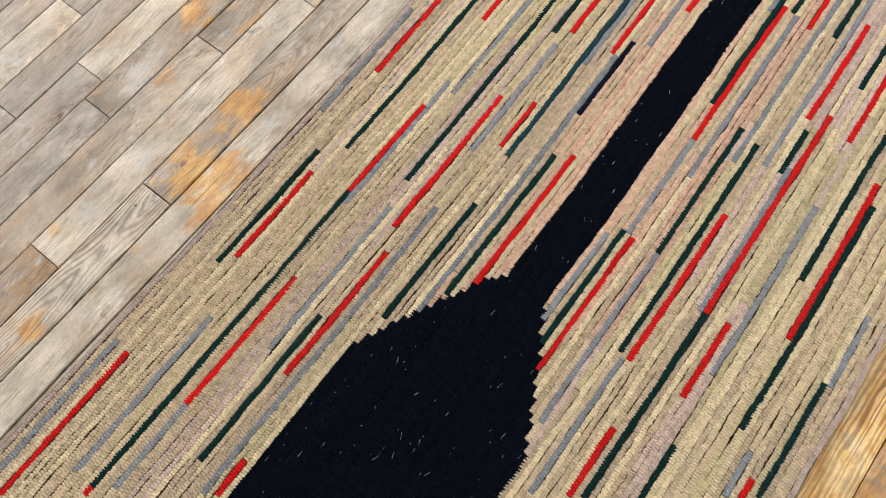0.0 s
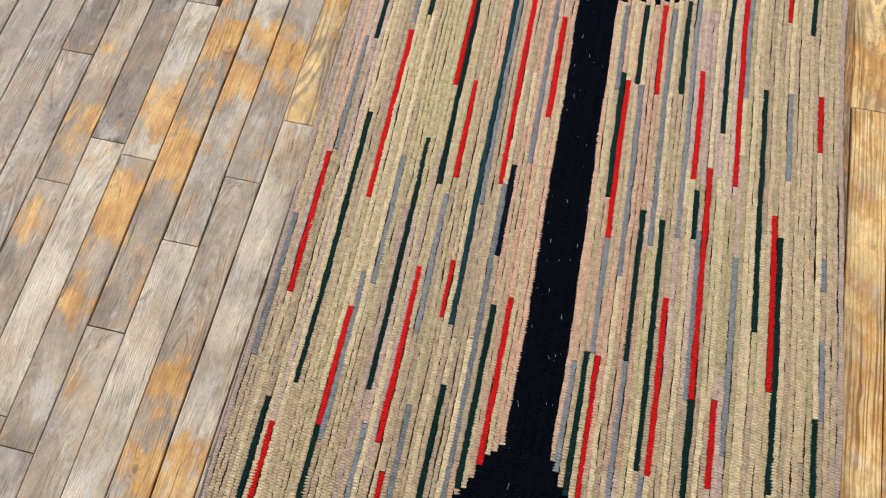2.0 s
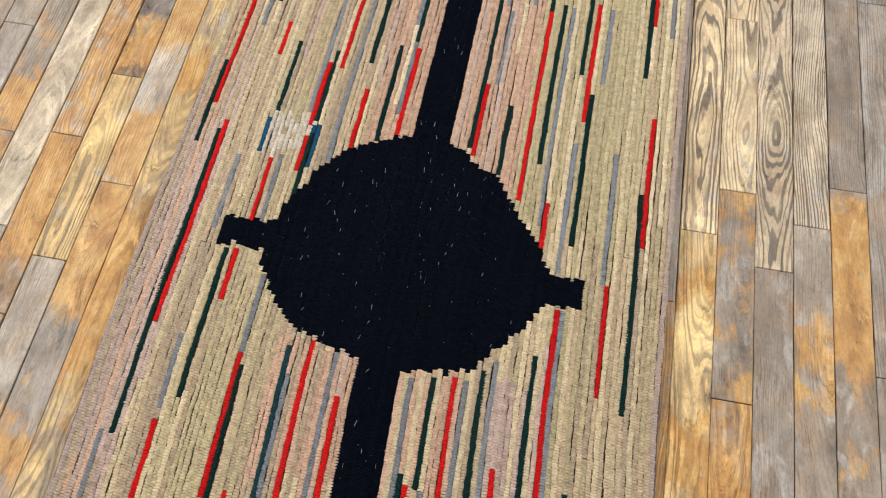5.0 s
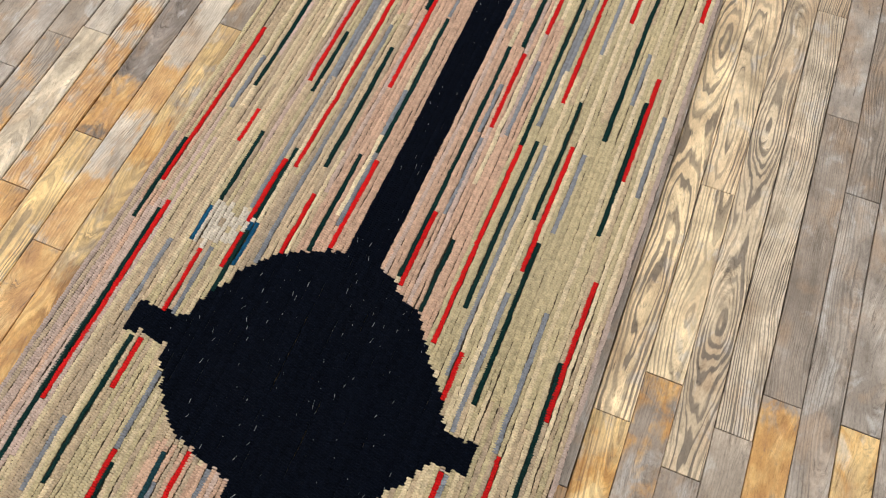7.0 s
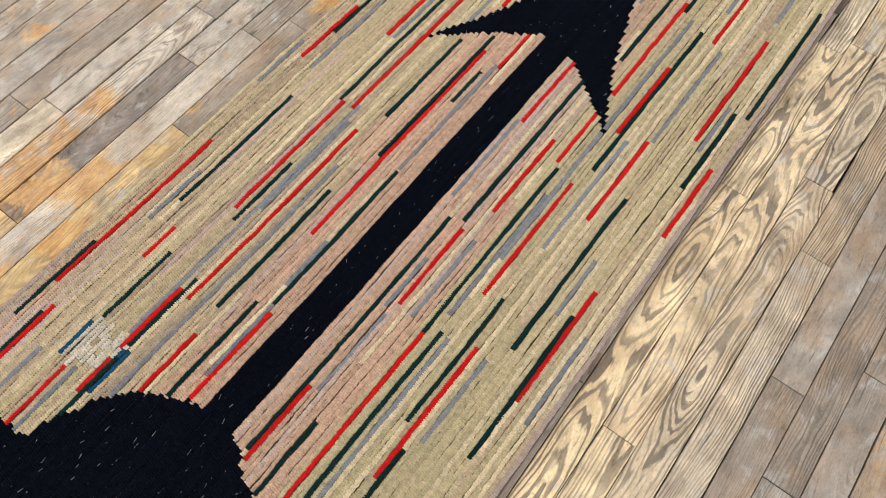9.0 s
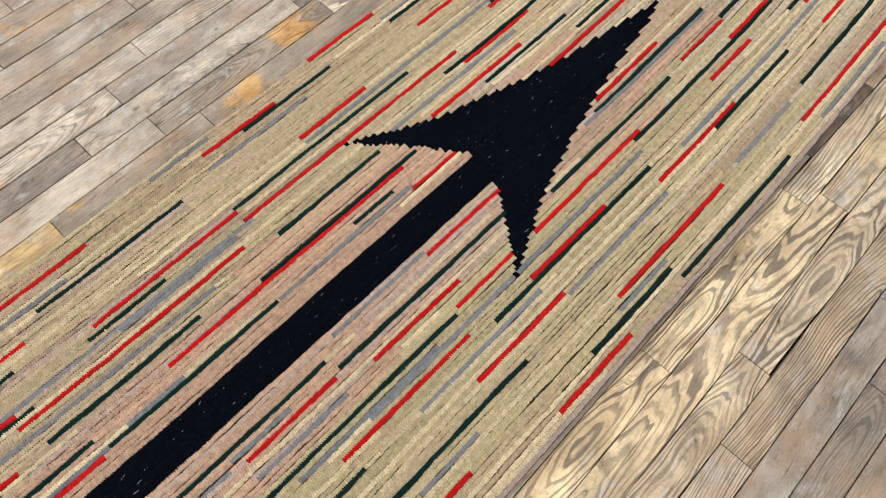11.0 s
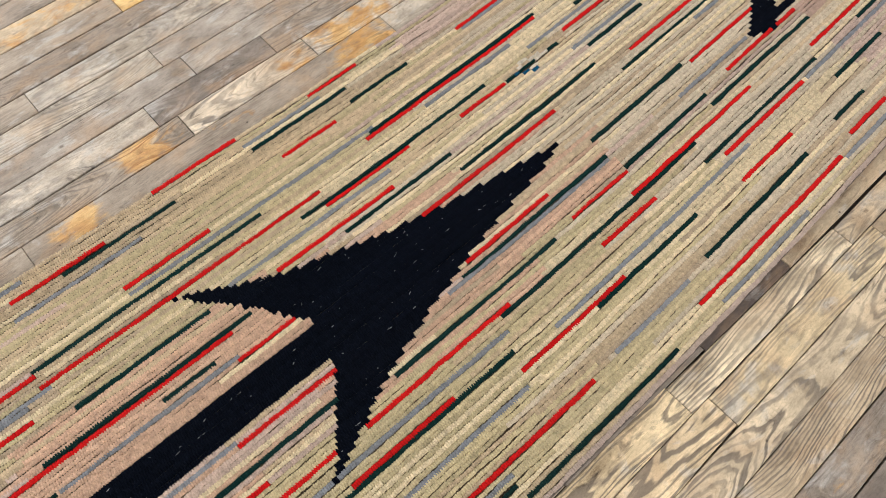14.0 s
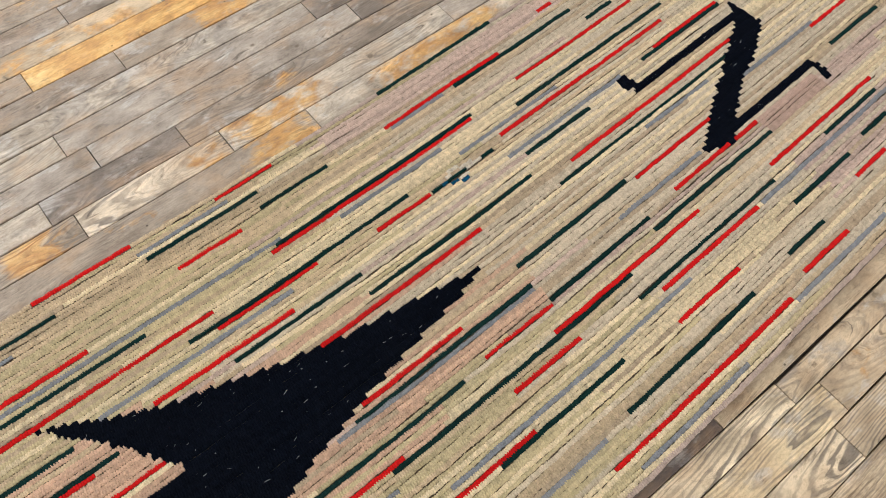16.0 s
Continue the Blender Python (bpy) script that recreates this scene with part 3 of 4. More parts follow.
def lay_ground():
    rng = random.Random(21)
    for r, cells in rows.items():
        i = 0
        while i < CELLS:
            n = rng.randint(74, 280)
            if CELLS - i - n < 45:
                n = CELLS - i
            v = START + CELL * (i + n / 2)
            light = (r + (1 if rng.random() < 0.22 else 0)) % (2 if v > 2.3 and abs(r) < 40 else 3) == 0 and rng.random() < (0.62 if v > 2.3 else 0.45 if r < -10 and 0.8 < v < 1.7 else 0.8)
            tone = (IVORY if v > 1.7 else CREAM) if light else ground_tone(r * PITCH, v, rng)
            for j in range(i, i + n):
                cells[j] = tone
            i += n


lay_ground()

# broader fields of one tone in the ground: rows from and to, and their reach along the rug
FIELDS = (
    (ROSE, -10, -4, 0.28, 0.80), (ROSE, 5, 16, 0.28, 0.62), (OLIVE, 17, 21, 0.40, 0.66), (LILAC, 23, 27, 0.42, 0.72), (OLIVE, 29, 35, 0.44, 0.74),
    (ROSE, 5, 17, 0.92, 1.09), (ROSE, -19, -4, 0.90, 1.10), (LILAC, 23, 29, 0.76, 1.10), (ROSE, -13, -4, 1.47, 2.30), (ROSE, 5, 19, 1.38, 2.12),
    (OLIVE, 20, 44, 1.35, 1.92), (LILAC, -52, -44, 0.88, 1.46), (LILAC, -52, -46, 2.98, 3.60), (ROSE, -20, -4, 2.02, 2.47), (ROSE, 3, 13, 2.78, 3.10), (ROSE, 8, 20, 2.42, 2.84),
    (TAN, -52, -38, 2.15, 2.85), (LILAC, 26, 38, 3.66, 4.02), (OLIVE, 18, 30, 2.15, 2.60),
)
field_rng = random.Random(31)
for tone, r0, r1, v0, v1 in FIELDS:
    for r in range(r0, r1 + 1):
        if field_rng.random() < (0.25 if r % 3 == 0 else 0.88):
            dash(tone, r, v0 + field_rng.uniform(-0.015, 0.015), v1 + field_rng.uniform(-0.015, 0.015))
MAUVE = "mauve"
WOOL[MAUVE] = wool("mauve_wool", (0.41, 0.315, 0.265), 0.16, 0.3)
for r, v0, v1 in ((52, START, 4.2), (-52, START, 1.6), (-52, 2.95, 4.2)):
    dash(MAUVE, r, v0, v1)

# red dashes
dash(RED, -52, 2.425, 2.606)
dash(RED, -51, 2.766, 2.889)
dash(RED, -48, 0.444, 0.688)
dash(RED, -48, 1.504, 1.877)
dash(RED, -48, 2.135, 2.310)
dash(RED, -47, -0.340, -0.109)
dash(RED, -47, 3.541, 3.581)
dash(RED, -44, 0.083, 0.252)
dash(RED, -44, 1.094, 1.472)
dash(RED, -43, 3.105, 3.403)
dash(RED, -41, 2.647, 2.774)
dash(RED, -38, 0.620, 0.950)
dash(RED, -38, 1.624, 1.700)
dash(RED, -36, -0.275, -0.256)
dash(RED, -36, 0.259, 0.442)
dash(RED, -36, 2.286, 2.458)
dash(RED, -34, 3.382, 3.720)
dash(RED, -33, -0.110, 0.114)
dash(RED, -33, 1.148, 1.236)
dash(RED, -32, 1.284, 1.434)
dash(RED, -32, 2.790, 3.249)
dash(RED, -31, 1.794, 2.102)
dash(RED, -28, 2.094, 2.652)
dash(RED, -26, 0.854, 1.067)
dash(RED, -26, 1.391, 1.622)
dash(RED, -25, 0.255, 0.527)
dash(RED, -24, 2.643, 2.840)
dash(RED, -24, 3.266, 3.732)
dash(RED, -23, -0.001, 0.219)
dash(RED, -23, 1.613, 2.061)
dash(RED, -22, 0.684, 0.869)
dash(RED, -22, 2.958, 3.078)
dash(RED, -19, -0.169, -0.114)
dash(RED, -19, 0.453, 0.547)
dash(RED, -19, 3.664, 3.864)
dash(RED, -18, 2.494, 2.755)
dash(RED, -16, 1.447, 1.578)
dash(RED, -13, 0.685, 1.104)
dash(RED, -13, 1.835, 2.373)
dash(RED, -8, 2.730, 3.104)
dash(RED, -8, 3.329, 3.817)
dash(RED, -7, 0.251, 0.503)
dash(RED, -7, 1.484, 1.680)
dash(RED, -7, 2.351, 2.472)
dash(RED, -6, 0.825, 1.027)
dash(RED, 3, 3.966, 4.085)
dash(RED, 5, 3.398, 3.616)
dash(RED, 7, 2.271, 2.460)
dash(RED, 7, 2.747, 2.952)
dash(RED, 9, 0.622, 0.919)
dash(RED, 10, 0.201, 0.445)
dash(RED, 10, 1.475, 1.626)
dash(RED, 13, 1.828, 2.011)
dash(RED, 13, 3.437, 3.687)
dash(RED, 15, 0.904, 1.088)
dash(RED, 15, 2.950, 3.098)
dash(RED, 16, 2.069, 2.271)
dash(RED, 20, 2.236, 2.377)
dash(RED, 20, 2.438, 2.747)
dash(RED, 20, 3.065, 3.436)
dash(RED, 21, 0.291, 0.552)
dash(RED, 21, 1.399, 1.815)
dash(RED, 23, 3.617, 3.947)
dash(RED, 24, 0.756, 0.961)
dash(RED, 24, 2.946, 3.090)
dash(RED, 25, 0.100, 0.206)
dash(RED, 26, 1.928, 2.214)
dash(RED, 27, 0.408, 0.780)
dash(RED, 27, 1.315, 1.401)
dash(RED, 27, 2.361, 2.566)
dash(RED, 28, 3.263, 3.524)
dash(RED, 31, 0.295, 0.417)
dash(RED, 32, 0.755, 1.220)
dash(RED, 32, 1.572, 1.841)
dash(RED, 32, 2.676, 2.927)
dash(RED, 34, 2.165, 2.380)
dash(RED, 35, 3.239, 3.398)
dash(RED, 38, 3.722, 3.817)
dash(RED, 40, 0.443, 0.719)
dash(RED, 41, 1.090, 1.272)
dash(RED, 43, 2.436, 2.751)
dash(RED, 45, 1.802, 2.047)
dash(RED, 45, 3.476, 3.608)
dash(RED, 46, 0.227, 0.257)
dash(RED, 47, 1.350, 1.599)
dash(RED, 47, 2.983, 3.423)
dash(RED, 48, 0.846, 0.950)
dash(RED, 50, 2.211, 2.392)
# dark green dashes
dash(GREEN, -52, 3.143, 3.439)
dash(GREEN, -49, 1.421, 1.598)
dash(GREEN, -47, 2.222, 2.444)
dash(GREEN, -47, 2.612, 2.835)
dash(GREEN, -46, 0.064, 0.287)
dash(GREEN, -45, 0.919, 1.454)
dash(GREEN, -43, 2.823, 2.968)
dash(GREEN, -42, 0.317, 0.779)
dash(GREEN, -42, 1.749, 2.049)
dash(GREEN, -42, 3.274, 3.603)
dash(GREEN, -37, 3.613, 3.692)
dash(GREEN, -36, -0.259, 0.259)
dash(GREEN, -35, 0.985, 1.236)
dash(GREEN, -34, 1.479, 1.658)
dash(GREEN, -33, 2.800, 3.253)
dash(GREEN, -32, 2.100, 2.546)
dash(GREEN, -29, 0.328, 0.749)
dash(GREEN, -29, 1.775, 1.933)
dash(GREEN, -28, 3.340, 3.766)
dash(GREEN, -25, -0.150, 0.094)
dash(GREEN, -25, 0.668, 1.051)
dash(GREEN, -25, 1.346, 1.651)
dash(GREEN, -25, 2.591, 3.046)
dash(GREEN, -22, 3.081, 3.236)
dash(GREEN, -20, 2.122, 2.369)
dash(GREEN, -18, 3.616, 3.862)
dash(GREEN, -17, 1.632, 1.929)
dash(GREEN, -16, 0.142, 0.356)
dash(GREEN, -16, 2.634, 2.885)
dash(GREEN, -16, 3.277, 3.450)
dash(GREEN, -14, 2.041, 2.419)
dash(GREEN, -11, 1.476, 1.685)
dash(GREEN, -11, 2.872, 3.250)
dash(GREEN, -10, 0.219, 0.488)
dash(GREEN, -10, 2.226, 2.322)
dash(GREEN, -8, 1.695, 2.039)
dash(GREEN, -5, 3.278, 3.762)
dash(GREEN, 4, 3.099, 3.376)
dash(GREEN, 8, 0.237, 0.447)
dash(GREEN, 8, 0.696, 0.933)
dash(GREEN, 9, 1.487, 2.017)
dash(GREEN, 9, 2.721, 3.097)
dash(GREEN, 10, 3.961, 4.129)
dash(GREEN, 11, 0.916, 1.080)
dash(GREEN, 12, 2.023, 2.437)
dash(GREEN, 14, 3.098, 3.351)
dash(GREEN, 15, 0.443, 0.687)
dash(GREEN, 16, 1.442, 1.584)
dash(GREEN, 16, 2.520, 2.895)
dash(GREEN, 17, 3.337, 3.678)
dash(GREEN, 19, 0.296, 0.675)
dash(GREEN, 20, 0.911, 1.104)
dash(GREEN, 21, 1.807, 2.220)
dash(GREEN, 21, 2.716, 3.244)
dash(GREEN, 24, 1.475, 1.827)
dash(GREEN, 25, 0.655, 0.738)
dash(GREEN, 26, 3.223, 3.597)
dash(GREEN, 26, 3.759, 3.931)
dash(GREEN, 27, 0.110, 0.409)
dash(GREEN, 28, 2.259, 2.693)
dash(GREEN, 29, 0.849, 1.138)
dash(GREEN, 30, 1.671, 1.939)
dash(GREEN, 32, 3.809, 3.894)
dash(GREEN, 33, 1.330, 1.632)
dash(GREEN, 33, 2.850, 3.122)
dash(GREEN, 33, 3.581, 3.753)
dash(GREEN, 34, 0.153, 0.235)
dash(GREEN, 37, 0.524, 0.944)
dash(GREEN, 38, 1.874, 2.241)
dash(GREEN, 40, 3.487, 3.590)
dash(GREEN, 41, 0.303, 0.683)
dash(GREEN, 41, 3.060, 3.380)
dash(GREEN, 44, 1.684, 1.987)
dash(GREEN, 46, 1.070, 1.443)
dash(GREEN, 47, 2.328, 2.544)
dash(GREEN, 48, 0.241, 0.414)
dash(GREEN, 50, 2.543, 2.889)
# teal dash
dash(TEAL, -17, 0.447, 1.090)
# navy dash
dash(NAVY, -11, 0.566, 0.727)
# petrol blue mending
dash(PETROL, -35, 1.418, 1.493)
dash(PETROL, -24, 1.404, 1.470)
# blue-grey dashes
dash(BLUE, -51, 0.339, 0.573)
dash(BLUE, -51, 2.032, 2.166)
dash(BLUE, -50, -0.315, -0.099)
dash(BLUE, -49, 2.606, 2.783)
dash(BLUE, -47, 0.691, 0.920)
dash(BLUE, -44, 1.686, 1.815)
dash(BLUE, -44, 2.120, 2.360)
dash(BLUE, -42, 3.116, 3.245)
dash(BLUE, -40, -0.261, -0.001)
dash(BLUE, -39, 1.266, 1.405)
dash(BLUE, -38, 0.965, 1.083)
dash(BLUE, -35, 0.243, 0.500)
dash(BLUE, -34, 2.284, 2.813)
dash(BLUE, -33, -0.242, -0.111)
dash(BLUE, -33, 0.485, 0.706)
dash(BLUE, -30, 1.289, 1.418)
dash(BLUE, -30, 2.925, 3.157)
dash(BLUE, -28, 0.013, 0.276)
dash(BLUE, -27, 1.514, 2.111)
dash(BLUE, -26, 1.068, 1.196)
dash(BLUE, -26, 1.820, 2.065)
dash(BLUE, -26, 3.176, 3.433)
dash(BLUE, -23, 0.420, 0.652)
dash(BLUE, -22, 2.409, 2.776)
dash(BLUE, -21, -0.176, 0.321)
dash(BLUE, -20, 1.418, 1.979)
dash(BLUE, -18, 3.244, 3.555)
dash(BLUE, -16, 0.645, 1.050)
dash(BLUE, -12, 0.178, 0.687)
dash(BLUE, -9, 1.736, 1.845)
dash(BLUE, -8, 0.735, 1.097)
dash(BLUE, -8, 1.537, 1.695)
dash(BLUE, -8, 2.041, 2.360)
dash(BLUE, -3, 3.500, 3.683)
dash(BLUE, 2, 3.731, 3.982)
dash(BLUE, 6, 0.267, 0.429)
dash(BLUE, 6, 2.052, 2.272)
dash(BLUE, 7, 0.898, 1.075)
dash(BLUE, 9, 0.444, 0.632)
dash(BLUE, 10, 2.682, 3.095)
dash(BLUE, 10, 3.310, 3.535)
dash(BLUE, 11, 1.808, 1.925)
dash(BLUE, 12, 0.570, 0.914)
dash(BLUE, 12, 1.626, 1.798)
dash(BLUE, 15, 0.155, 0.445)
dash(BLUE, 17, 0.628, 1.085)
dash(BLUE, 17, 1.819, 2.004)
dash(BLUE, 20, 0.074, 0.291)
dash(BLUE, 22, 0.649, 1.121)
dash(BLUE, 23, 1.859, 2.164)
dash(BLUE, 24, 2.001, 2.711)
dash(BLUE, 26, 0.406, 0.671)
dash(BLUE, 26, 1.360, 1.829)
dash(BLUE, 28, 3.537, 3.952)
dash(BLUE, 30, 2.063, 2.356)
dash(BLUE, 30, 2.774, 3.318)
dash(BLUE, 31, 1.283, 1.527)
dash(BLUE, 33, 0.340, 0.637)
dash(BLUE, 33, 0.926, 1.220)
dash(BLUE, 35, 1.661, 1.830)
dash(BLUE, 35, 2.381, 2.666)
dash(BLUE, 40, 1.271, 1.515)
dash(BLUE, 41, 1.968, 2.102)
dash(BLUE, 42, 0.782, 0.943)
dash(BLUE, 42, 2.810, 3.005)
dash(BLUE, 44, 0.220, 0.284)
dash(BLUE, 45, 2.417, 2.550)
dash(BLUE, 48, 3.424, 3.692)
dash(BLUE, 49, 0.414, 0.535)
dash(BLUE, 49, 0.610, 0.665)
dash(BLUE, 49, 1.782, 1.966)
dash(BLUE, 50, 3.011, 3.269)

# plain blocks beside the curled bar
CLAY = "clay"
WOOL[CLAY] = wool("clay_wool", (0.455, 0.315, 0.25), 0.14, 0.2)
for r in range(13, 18):
    dash(CLAY, r, 3.68, 3.862)
for r in range(14, 19):
    dash(LILAC, r, 3.866, 4.05)

# worn places mended with pale wool
mend = random.Random(5)
for r in range(-34, -26):
    a, b = 1.43 + 0.004 * (r + 30) + mend.uniform(-0.01, 0.01), 1.50 + mend.uniform(-0.012, 0.008)
    if mend.random() < 0.3:
        dash(PALE, r, a, (a + b) / 2 - 0.008)
        dash(PALE, r, (a + b) / 2 + 0.006, b)
    else:
        dash(PALE, r, a, b)
for r, a, b in ((-26, 1.462, 1.482), (-25, 1.485, 1.497), (-24, 3.135, 3.16), (-23, 3.12, 3.135), (-23, 3.155, 3.185), (-22, 3.165, 3.205), (-21, 3.145, 3.165)):
    dash(PALE, r, a, b)
for r, a, b in ((-25, 1.468, 1.485), (-24, 1.47, 1.49), (-22, 3.108, 3.12), (-21, 3.125, 3.14), (-20, 3.142, 3.16)):
    dash(PETROL, r, a, b)


# black motifs, row by row: a broad blade, a disc with two lugs, an arrow head and a curled bar on one long shaft
DISC_U = (-0.224, -0.204, -0.187, -0.176, -0.151, -0.125, -0.090, -0.061, 0.040, 0.070, 0.096, 0.129, 0.151, 0.175, 0.201, 0.222, 0.236)
DISC_FAR = (1.285, 1.346, 1.369, 1.403, 1.430, 1.454, 1.472, 1.486, 1.490, 1.475, 1.453, 1.438, 1.407, 1.372, 1.341, 1.309, 1.280)
DISC_NEAR_U = (-0.224, -0.204, -0.190, -0.164, -0.132, -0.107, -0.084, -0.033, 0.040, 0.113, 0.139, 0.162, 0.185, 0.217, 0.236)
DISC_NEAR = (1.222, 1.193, 1.170, 1.143, 1.120, 1.110, 1.104, 1.088, 1.080, 1.093, 1.097, 1.127, 1.151, 1.192, 1.219)
HEAD_U = (-0.219, -0.204, -0.172, -0.137, -0.118, -0.082, -0.053, -0.029, -0.006, 0.011, 0.030, 0.057, 0.078, 0.105, 0.130, 0.166, 0.195)
HEAD_FAR = (2.340, 2.375, 2.426, 2.504, 2.572, 2.682, 2.806, 2.946, 3.058, 2.986, 2.852, 2.725, 2.651, 2.564, 2.490, 2.415, 2.350)
HEAD_NEAR_U = (-0.219, -0.175, -0.147, -0.112, -0.079, -0.038, 0.035, 0.060, 0.087, 0.120, 0.151, 0.195)
HEAD_NEAR = (2.340, 2.377, 2.405, 2.428, 2.453, 2.480, 2.466, 2.455, 2.438, 2.411, 2.386, 2.345)
BAR_U = (-0.137, -0.111, -0.082, -0.056, -0.026, -0.007, 0.011, 0.027, 0.055, 0.080, 0.092, 0.107)
BAR_NEAR = (3.879, 3.877, 3.839, 3.793, 3.734, 3.699, 3.665, 3.629, 3.588, 3.546, 3.546, 3.600)
BAR_FAR_U = (-0.137, -0.050, -0.039, -0.007, 0.002, 0.010, 0.024, 0.045, 0.080, 0.107)
BAR_FAR = (3.892, 3.893, 3.873, 3.815, 3.801, 3.764, 3.736, 3.695, 3.643, 3.612)


def black_spans(u):
    a, spans = abs(u), []

    def between(near_u, near, far_u, far):
        if near_u[0] <= u <= near_u[-1]:
            spans.append((float(np.interp(u, near_u, near)), float(np.interp(u, far_u, far))))

    if -0.029 < u < 0.036:
        spans.append((0.2, 2.6))
    if -0.139 < u < 0.131:
        spans.append((-0.5 + 0.4 * a, 0.29 - 0.19 * max(0.0, (a - 0.034) / 0.101) ** 1.12))
    between(DISC_NEAR_U, DISC_NEAR, DISC_U, DISC_FAR)
    if -0.302 < u < -0.2:
        spans.append((1.242, 1.291))
    if 0.2 < u < 0.299:
        spans.append((1.227, 1.276))
    between(HEAD_NEAR_U, HEAD_NEAR, HEAD_U, HEAD_FAR)
    # the curled bar, a slanting stroke and two thin arms with hooked ends
    between(BAR_U, BAR_NEAR, BAR_FAR_U, BAR_FAR)
    if -0.110 < u < -0.093:
        spans.append((3.545, 3.88))
    if -0.140 < u < -0.108:
        spans.append((3.537, 3.564))
    if 0.078 < u < 0.0945:
        spans.append((3.62, 3.889))
    if 0.0945 < u < 0.134:
        over = 0.5 * ((u - 0.108) / 0.026) ** 2 * 0.02
        spans.append((3.878 - over, 3.899 - over))
    return spans


ragged = random.Random(8)
for r in rows:
    for v0, v1 in black_spans(r * PITCH):
        dash(BLACK, r, v0 + ragged.uniform(-0.004, 0.004), v1 + ragged.uniform(-0.004, 0.004))


# each run of one colour in a row becomes a strip of loops
SECTION = ((-0.5, 0.80), (-0.31, 1.0), (0.31, 1.0), (0.5, 0.80))
PROUD = {RED: 0.0006, GREEN: 0.0005, PALE: 0.0012, BLACK: 0.0004, CREAM: 0.0004, IVORY: 0.0006, BLUE: 0.0003}
WIDE = {RED: 1.12, GREEN: 1.08, BLUE: 1.1, BLACK: 1.30, PALE: 1.06}
pile = np.random.RandomState(3)


def edge_lift(u, v):
    """The selvedges do not lie quite flat."""
    side = max(0.0, abs(u) - 0.30) / 0.12
    return 0.007 * side ** 2 * max(0.0, 0.5 + noise.noise((1.7 * v, 4.0 if u > 0 else 11.0, 0.0)))


def strip(r, i0, i1, colour):
    """One run of loops: each loop a rounded block, with a narrow nip between it and the next."""
    count = i1 - i0
    n = 3 * count + 1
    step = np.tile((0.0, 0.22, 0.78), count + 1)[:n]
    index = np.arange(n) // 3
    v = START + CELL * (i0 + index + step + (r * 0.618) % 1.0)
    u = r * PITCH
    crest = (step > 0).astype(float)
    loop = pile.uniform(-1, 1, count + 1)[index]
    high = 0.0035 + 0.0037 * crest + PROUD.get(colour, 0.0) + 0.0007 * loop * crest + pile.uniform(-0.0004, 0.0004, n)
    if colour == BLACK:
        high += pile.uniform(-0.0008, 0.0004, n)
    high[0] = high[-1] = 0.0024
    # most rows are packed tight, here and there a seam opens
    seam = np.array([noise.noise((r * 7.7, 1.9 * t, 2.0)) + 0.5 * noise.noise((r * 5.3, 30.0 * t, 8.0)) for t in v])
    seam = np.clip((seam - np.where(v > 1.9, 0.04, 0.12)) * 2.8, 0.0, 1.0) * (0.02 if colour == BLACK else 0.24)
    wide = PITCH * WIDE.get(colour, 1.10) * (0.93 + 0.07 * crest) * (1 + 0.035 * loop + pile.uniform(-0.018, 0.018, n)) * (1.0 - seam)
    sway = np.array([0.0021 * noise.noise((r * 0.9, 5.0 * t, 0.0)) + 0.0017 * noise.noise((r * 3.7, 26.0 * t, 5.0)) + bend(t) for t in v])
    sway += pile.uniform(-0.0006, 0.0006, count + 1)[index] + pile.uniform(-0.0002, 0.0002, n)
    lift = np.array([edge_lift(u, t) for t in v])
    verts = np.zeros((n, len(SECTION), 3))
    for s, (sx, sz) in enumerate(SECTION):
        verts[:, s, 0] = u + sway + sx * wide
        verts[:, s, 1] = v + (0.0007 * (1 - abs(sx)) * pile.uniform(-1, 1, n))
        verts[:, s, 2] = 0.0024 + lift + sz * high
    m = len(SECTION)
    faces = [(a * m + s, a * m + s + 1, (a + 1) * m + s + 1, (a + 1) * m + s) for a in range(n - 1) for s in range(m - 1)]
    faces += [tuple(range(m)), tuple((n - 1) * m + s for s in range(m - 1, -1, -1))]
    mesh_object(colour + "_strip", verts.reshape(-1, 3).tolist(), faces, WOOL[colour], rug, True)


def hook_rug():
    for r, cells in rows.items():
        i = 0
        while i < CELLS:
            j = i
            while j < CELLS and cells[j] == cells[i]:
                j += 1
            strip(r, i, j, cells[i])
            i = j


hook_rug()


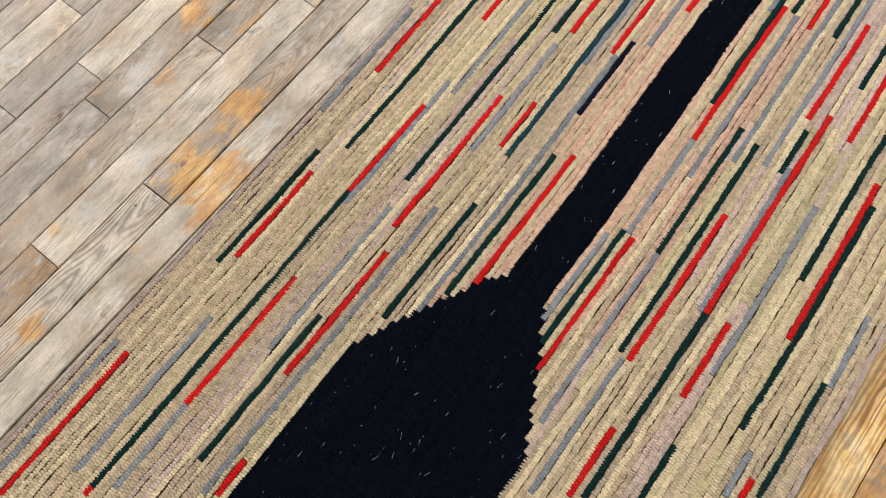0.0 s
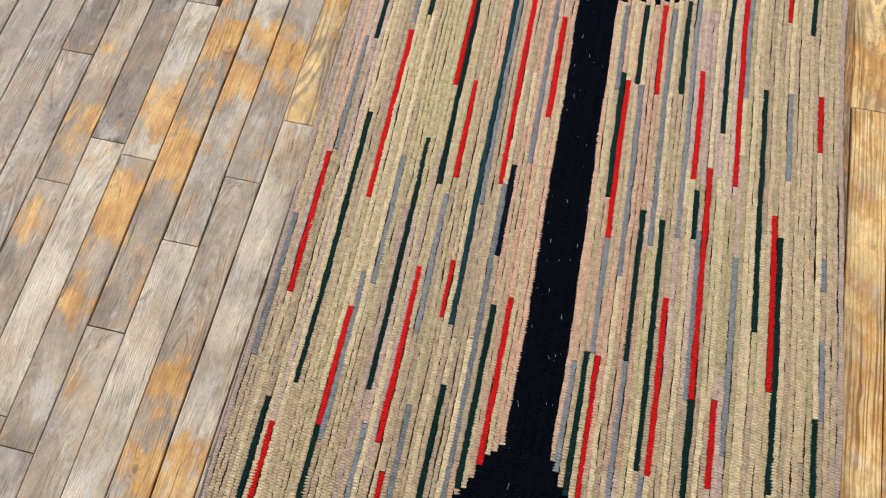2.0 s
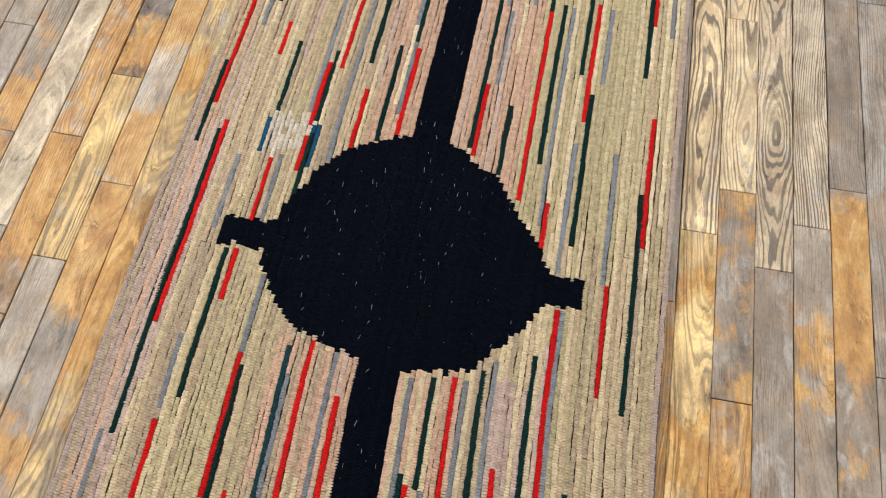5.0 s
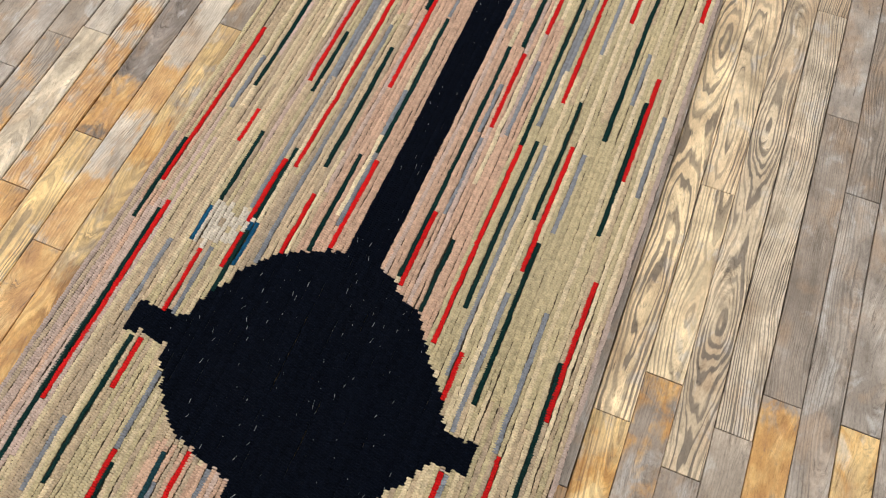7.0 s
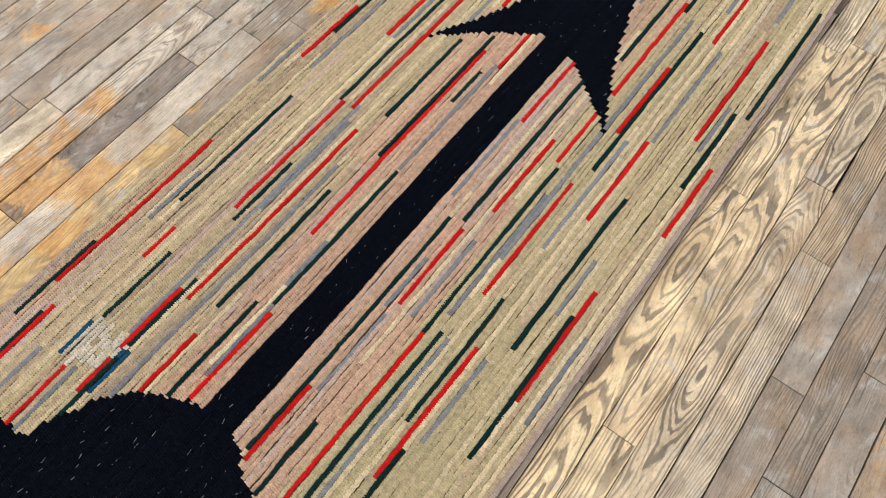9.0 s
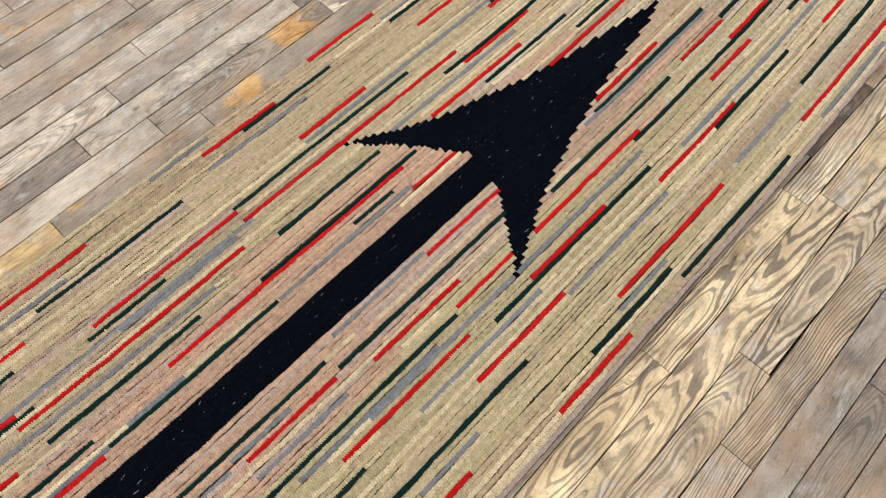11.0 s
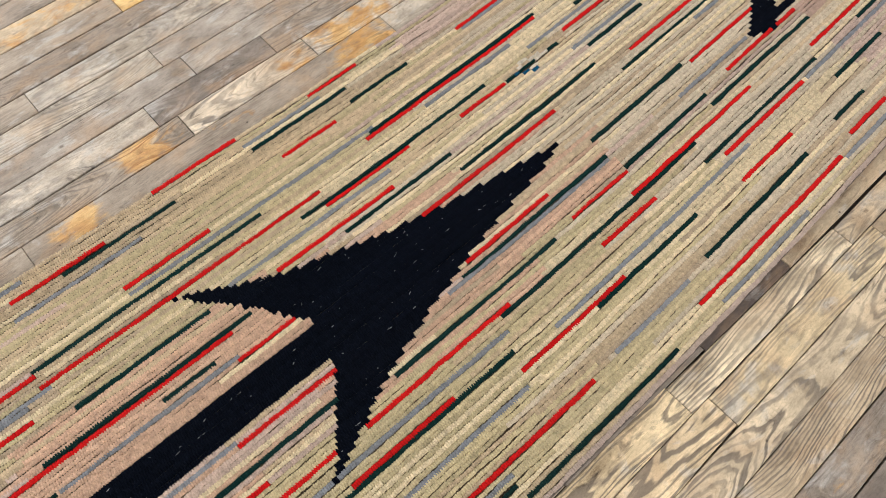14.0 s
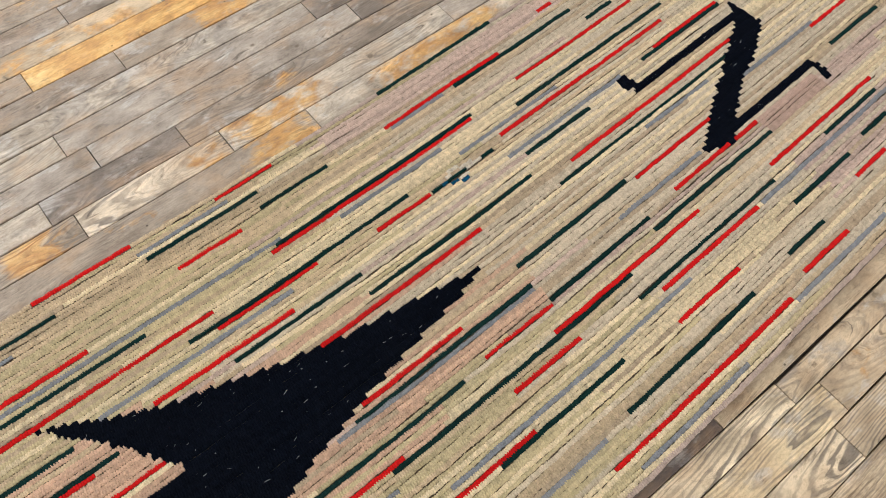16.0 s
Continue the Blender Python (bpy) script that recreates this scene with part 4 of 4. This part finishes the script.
def sheet(name, u0, u1, z0, z1, mat, wobble=0.0, label=""):
    """A long thin cloth that follows the rug's bend."""
    verts, faces, n = [], [], 220
    for i in range(n + 1):
        v = START + CELL * CELLS * i / n
        w = wobble * noise.noise((v * 3.3, 7.0, 1.0))
        l0, l1 = (edge_lift(u0, v) * 0.8, edge_lift(u1, v) * 0.8) if u1 - u0 < 0.1 else (0.0, 0.0)
        for u, z in ((u0, z0 + l0), (u1 + w, z0 + l1), (u1 + w, z1 + l1), (u0, z1 + l0)):
            verts.append((u + bend(v), v, z))
    for i in range(n):
        a, b = 4 * i, 4 * i + 4
        faces += [(a + s, a + (s + 1) % 4, b + (s + 1) % 4, b + s) for s in range(4)]
    faces += [(3, 2, 1, 0), (4 * n, 4 * n + 1, 4 * n + 2, 4 * n + 3)]
    tagged(mesh_object(name, verts, faces, mat, rug), label)


HALF = PITCH * (ROWS_SIDE + 0.5)
sheet("backing", -HALF + 0.002, HALF - 0.002, 0.0004, 0.0026, BURLAP, 0, "brown burlap backing")
sheet("hem", HALF - 0.004, HALF + 0.0015, 0.0008, 0.0034, HEM, 0.002, "cotton hem, darkened as the shadow along the rug's edge")
sheet("hem", -HALF - 0.003, -HALF + 0.004, 0.0008, 0.0034, HEM, 0.003, "cotton hem, darkened as the shadow along the rug's edge")


def lint_flecks():
    """Pale lint caught in the black pile."""
    rng, verts, faces = random.Random(14), [], []
    made = 0
    while made < 420:
        r, i = rng.randint(-29, 29), rng.randrange(CELLS)
        if rows[r][i] != BLACK:
            continue
        made += 1
        u, v = r * PITCH + rng.choice((-0.5, 0.5)) * PITCH + rng.uniform(-0.001, 0.001), START + CELL * i
        long, turn, thick = rng.choice((0.0008, 0.001, 0.0016, 0.003, 0.0045)), rng.gauss(0, 0.3), rng.uniform(0.0002, 0.00045)
        c, s, z = math.cos(turn), math.sin(turn), 0.0099
        n = len(verts)
        for x, y, h in ((-thick, -long, 0), (thick, -long, 0), (thick, long, 0), (-thick, long, 0), (0, -long, thick), (0, long, thick)):
            verts.append((u + bend(v) + c * x + s * y, v - s * x + c * y, z + h))
        faces += [(n, n + 1, n + 4), (n + 2, n + 3, n + 5), (n + 1, n + 2, n + 5, n + 4), (n + 3, n, n + 4, n + 5), (n, n + 3, n + 2, n + 1)]
    tagged(mesh_object("lint", verts, faces, LINT, rug), "pale lint on the black pile", kind="stuff")


lint_flecks()
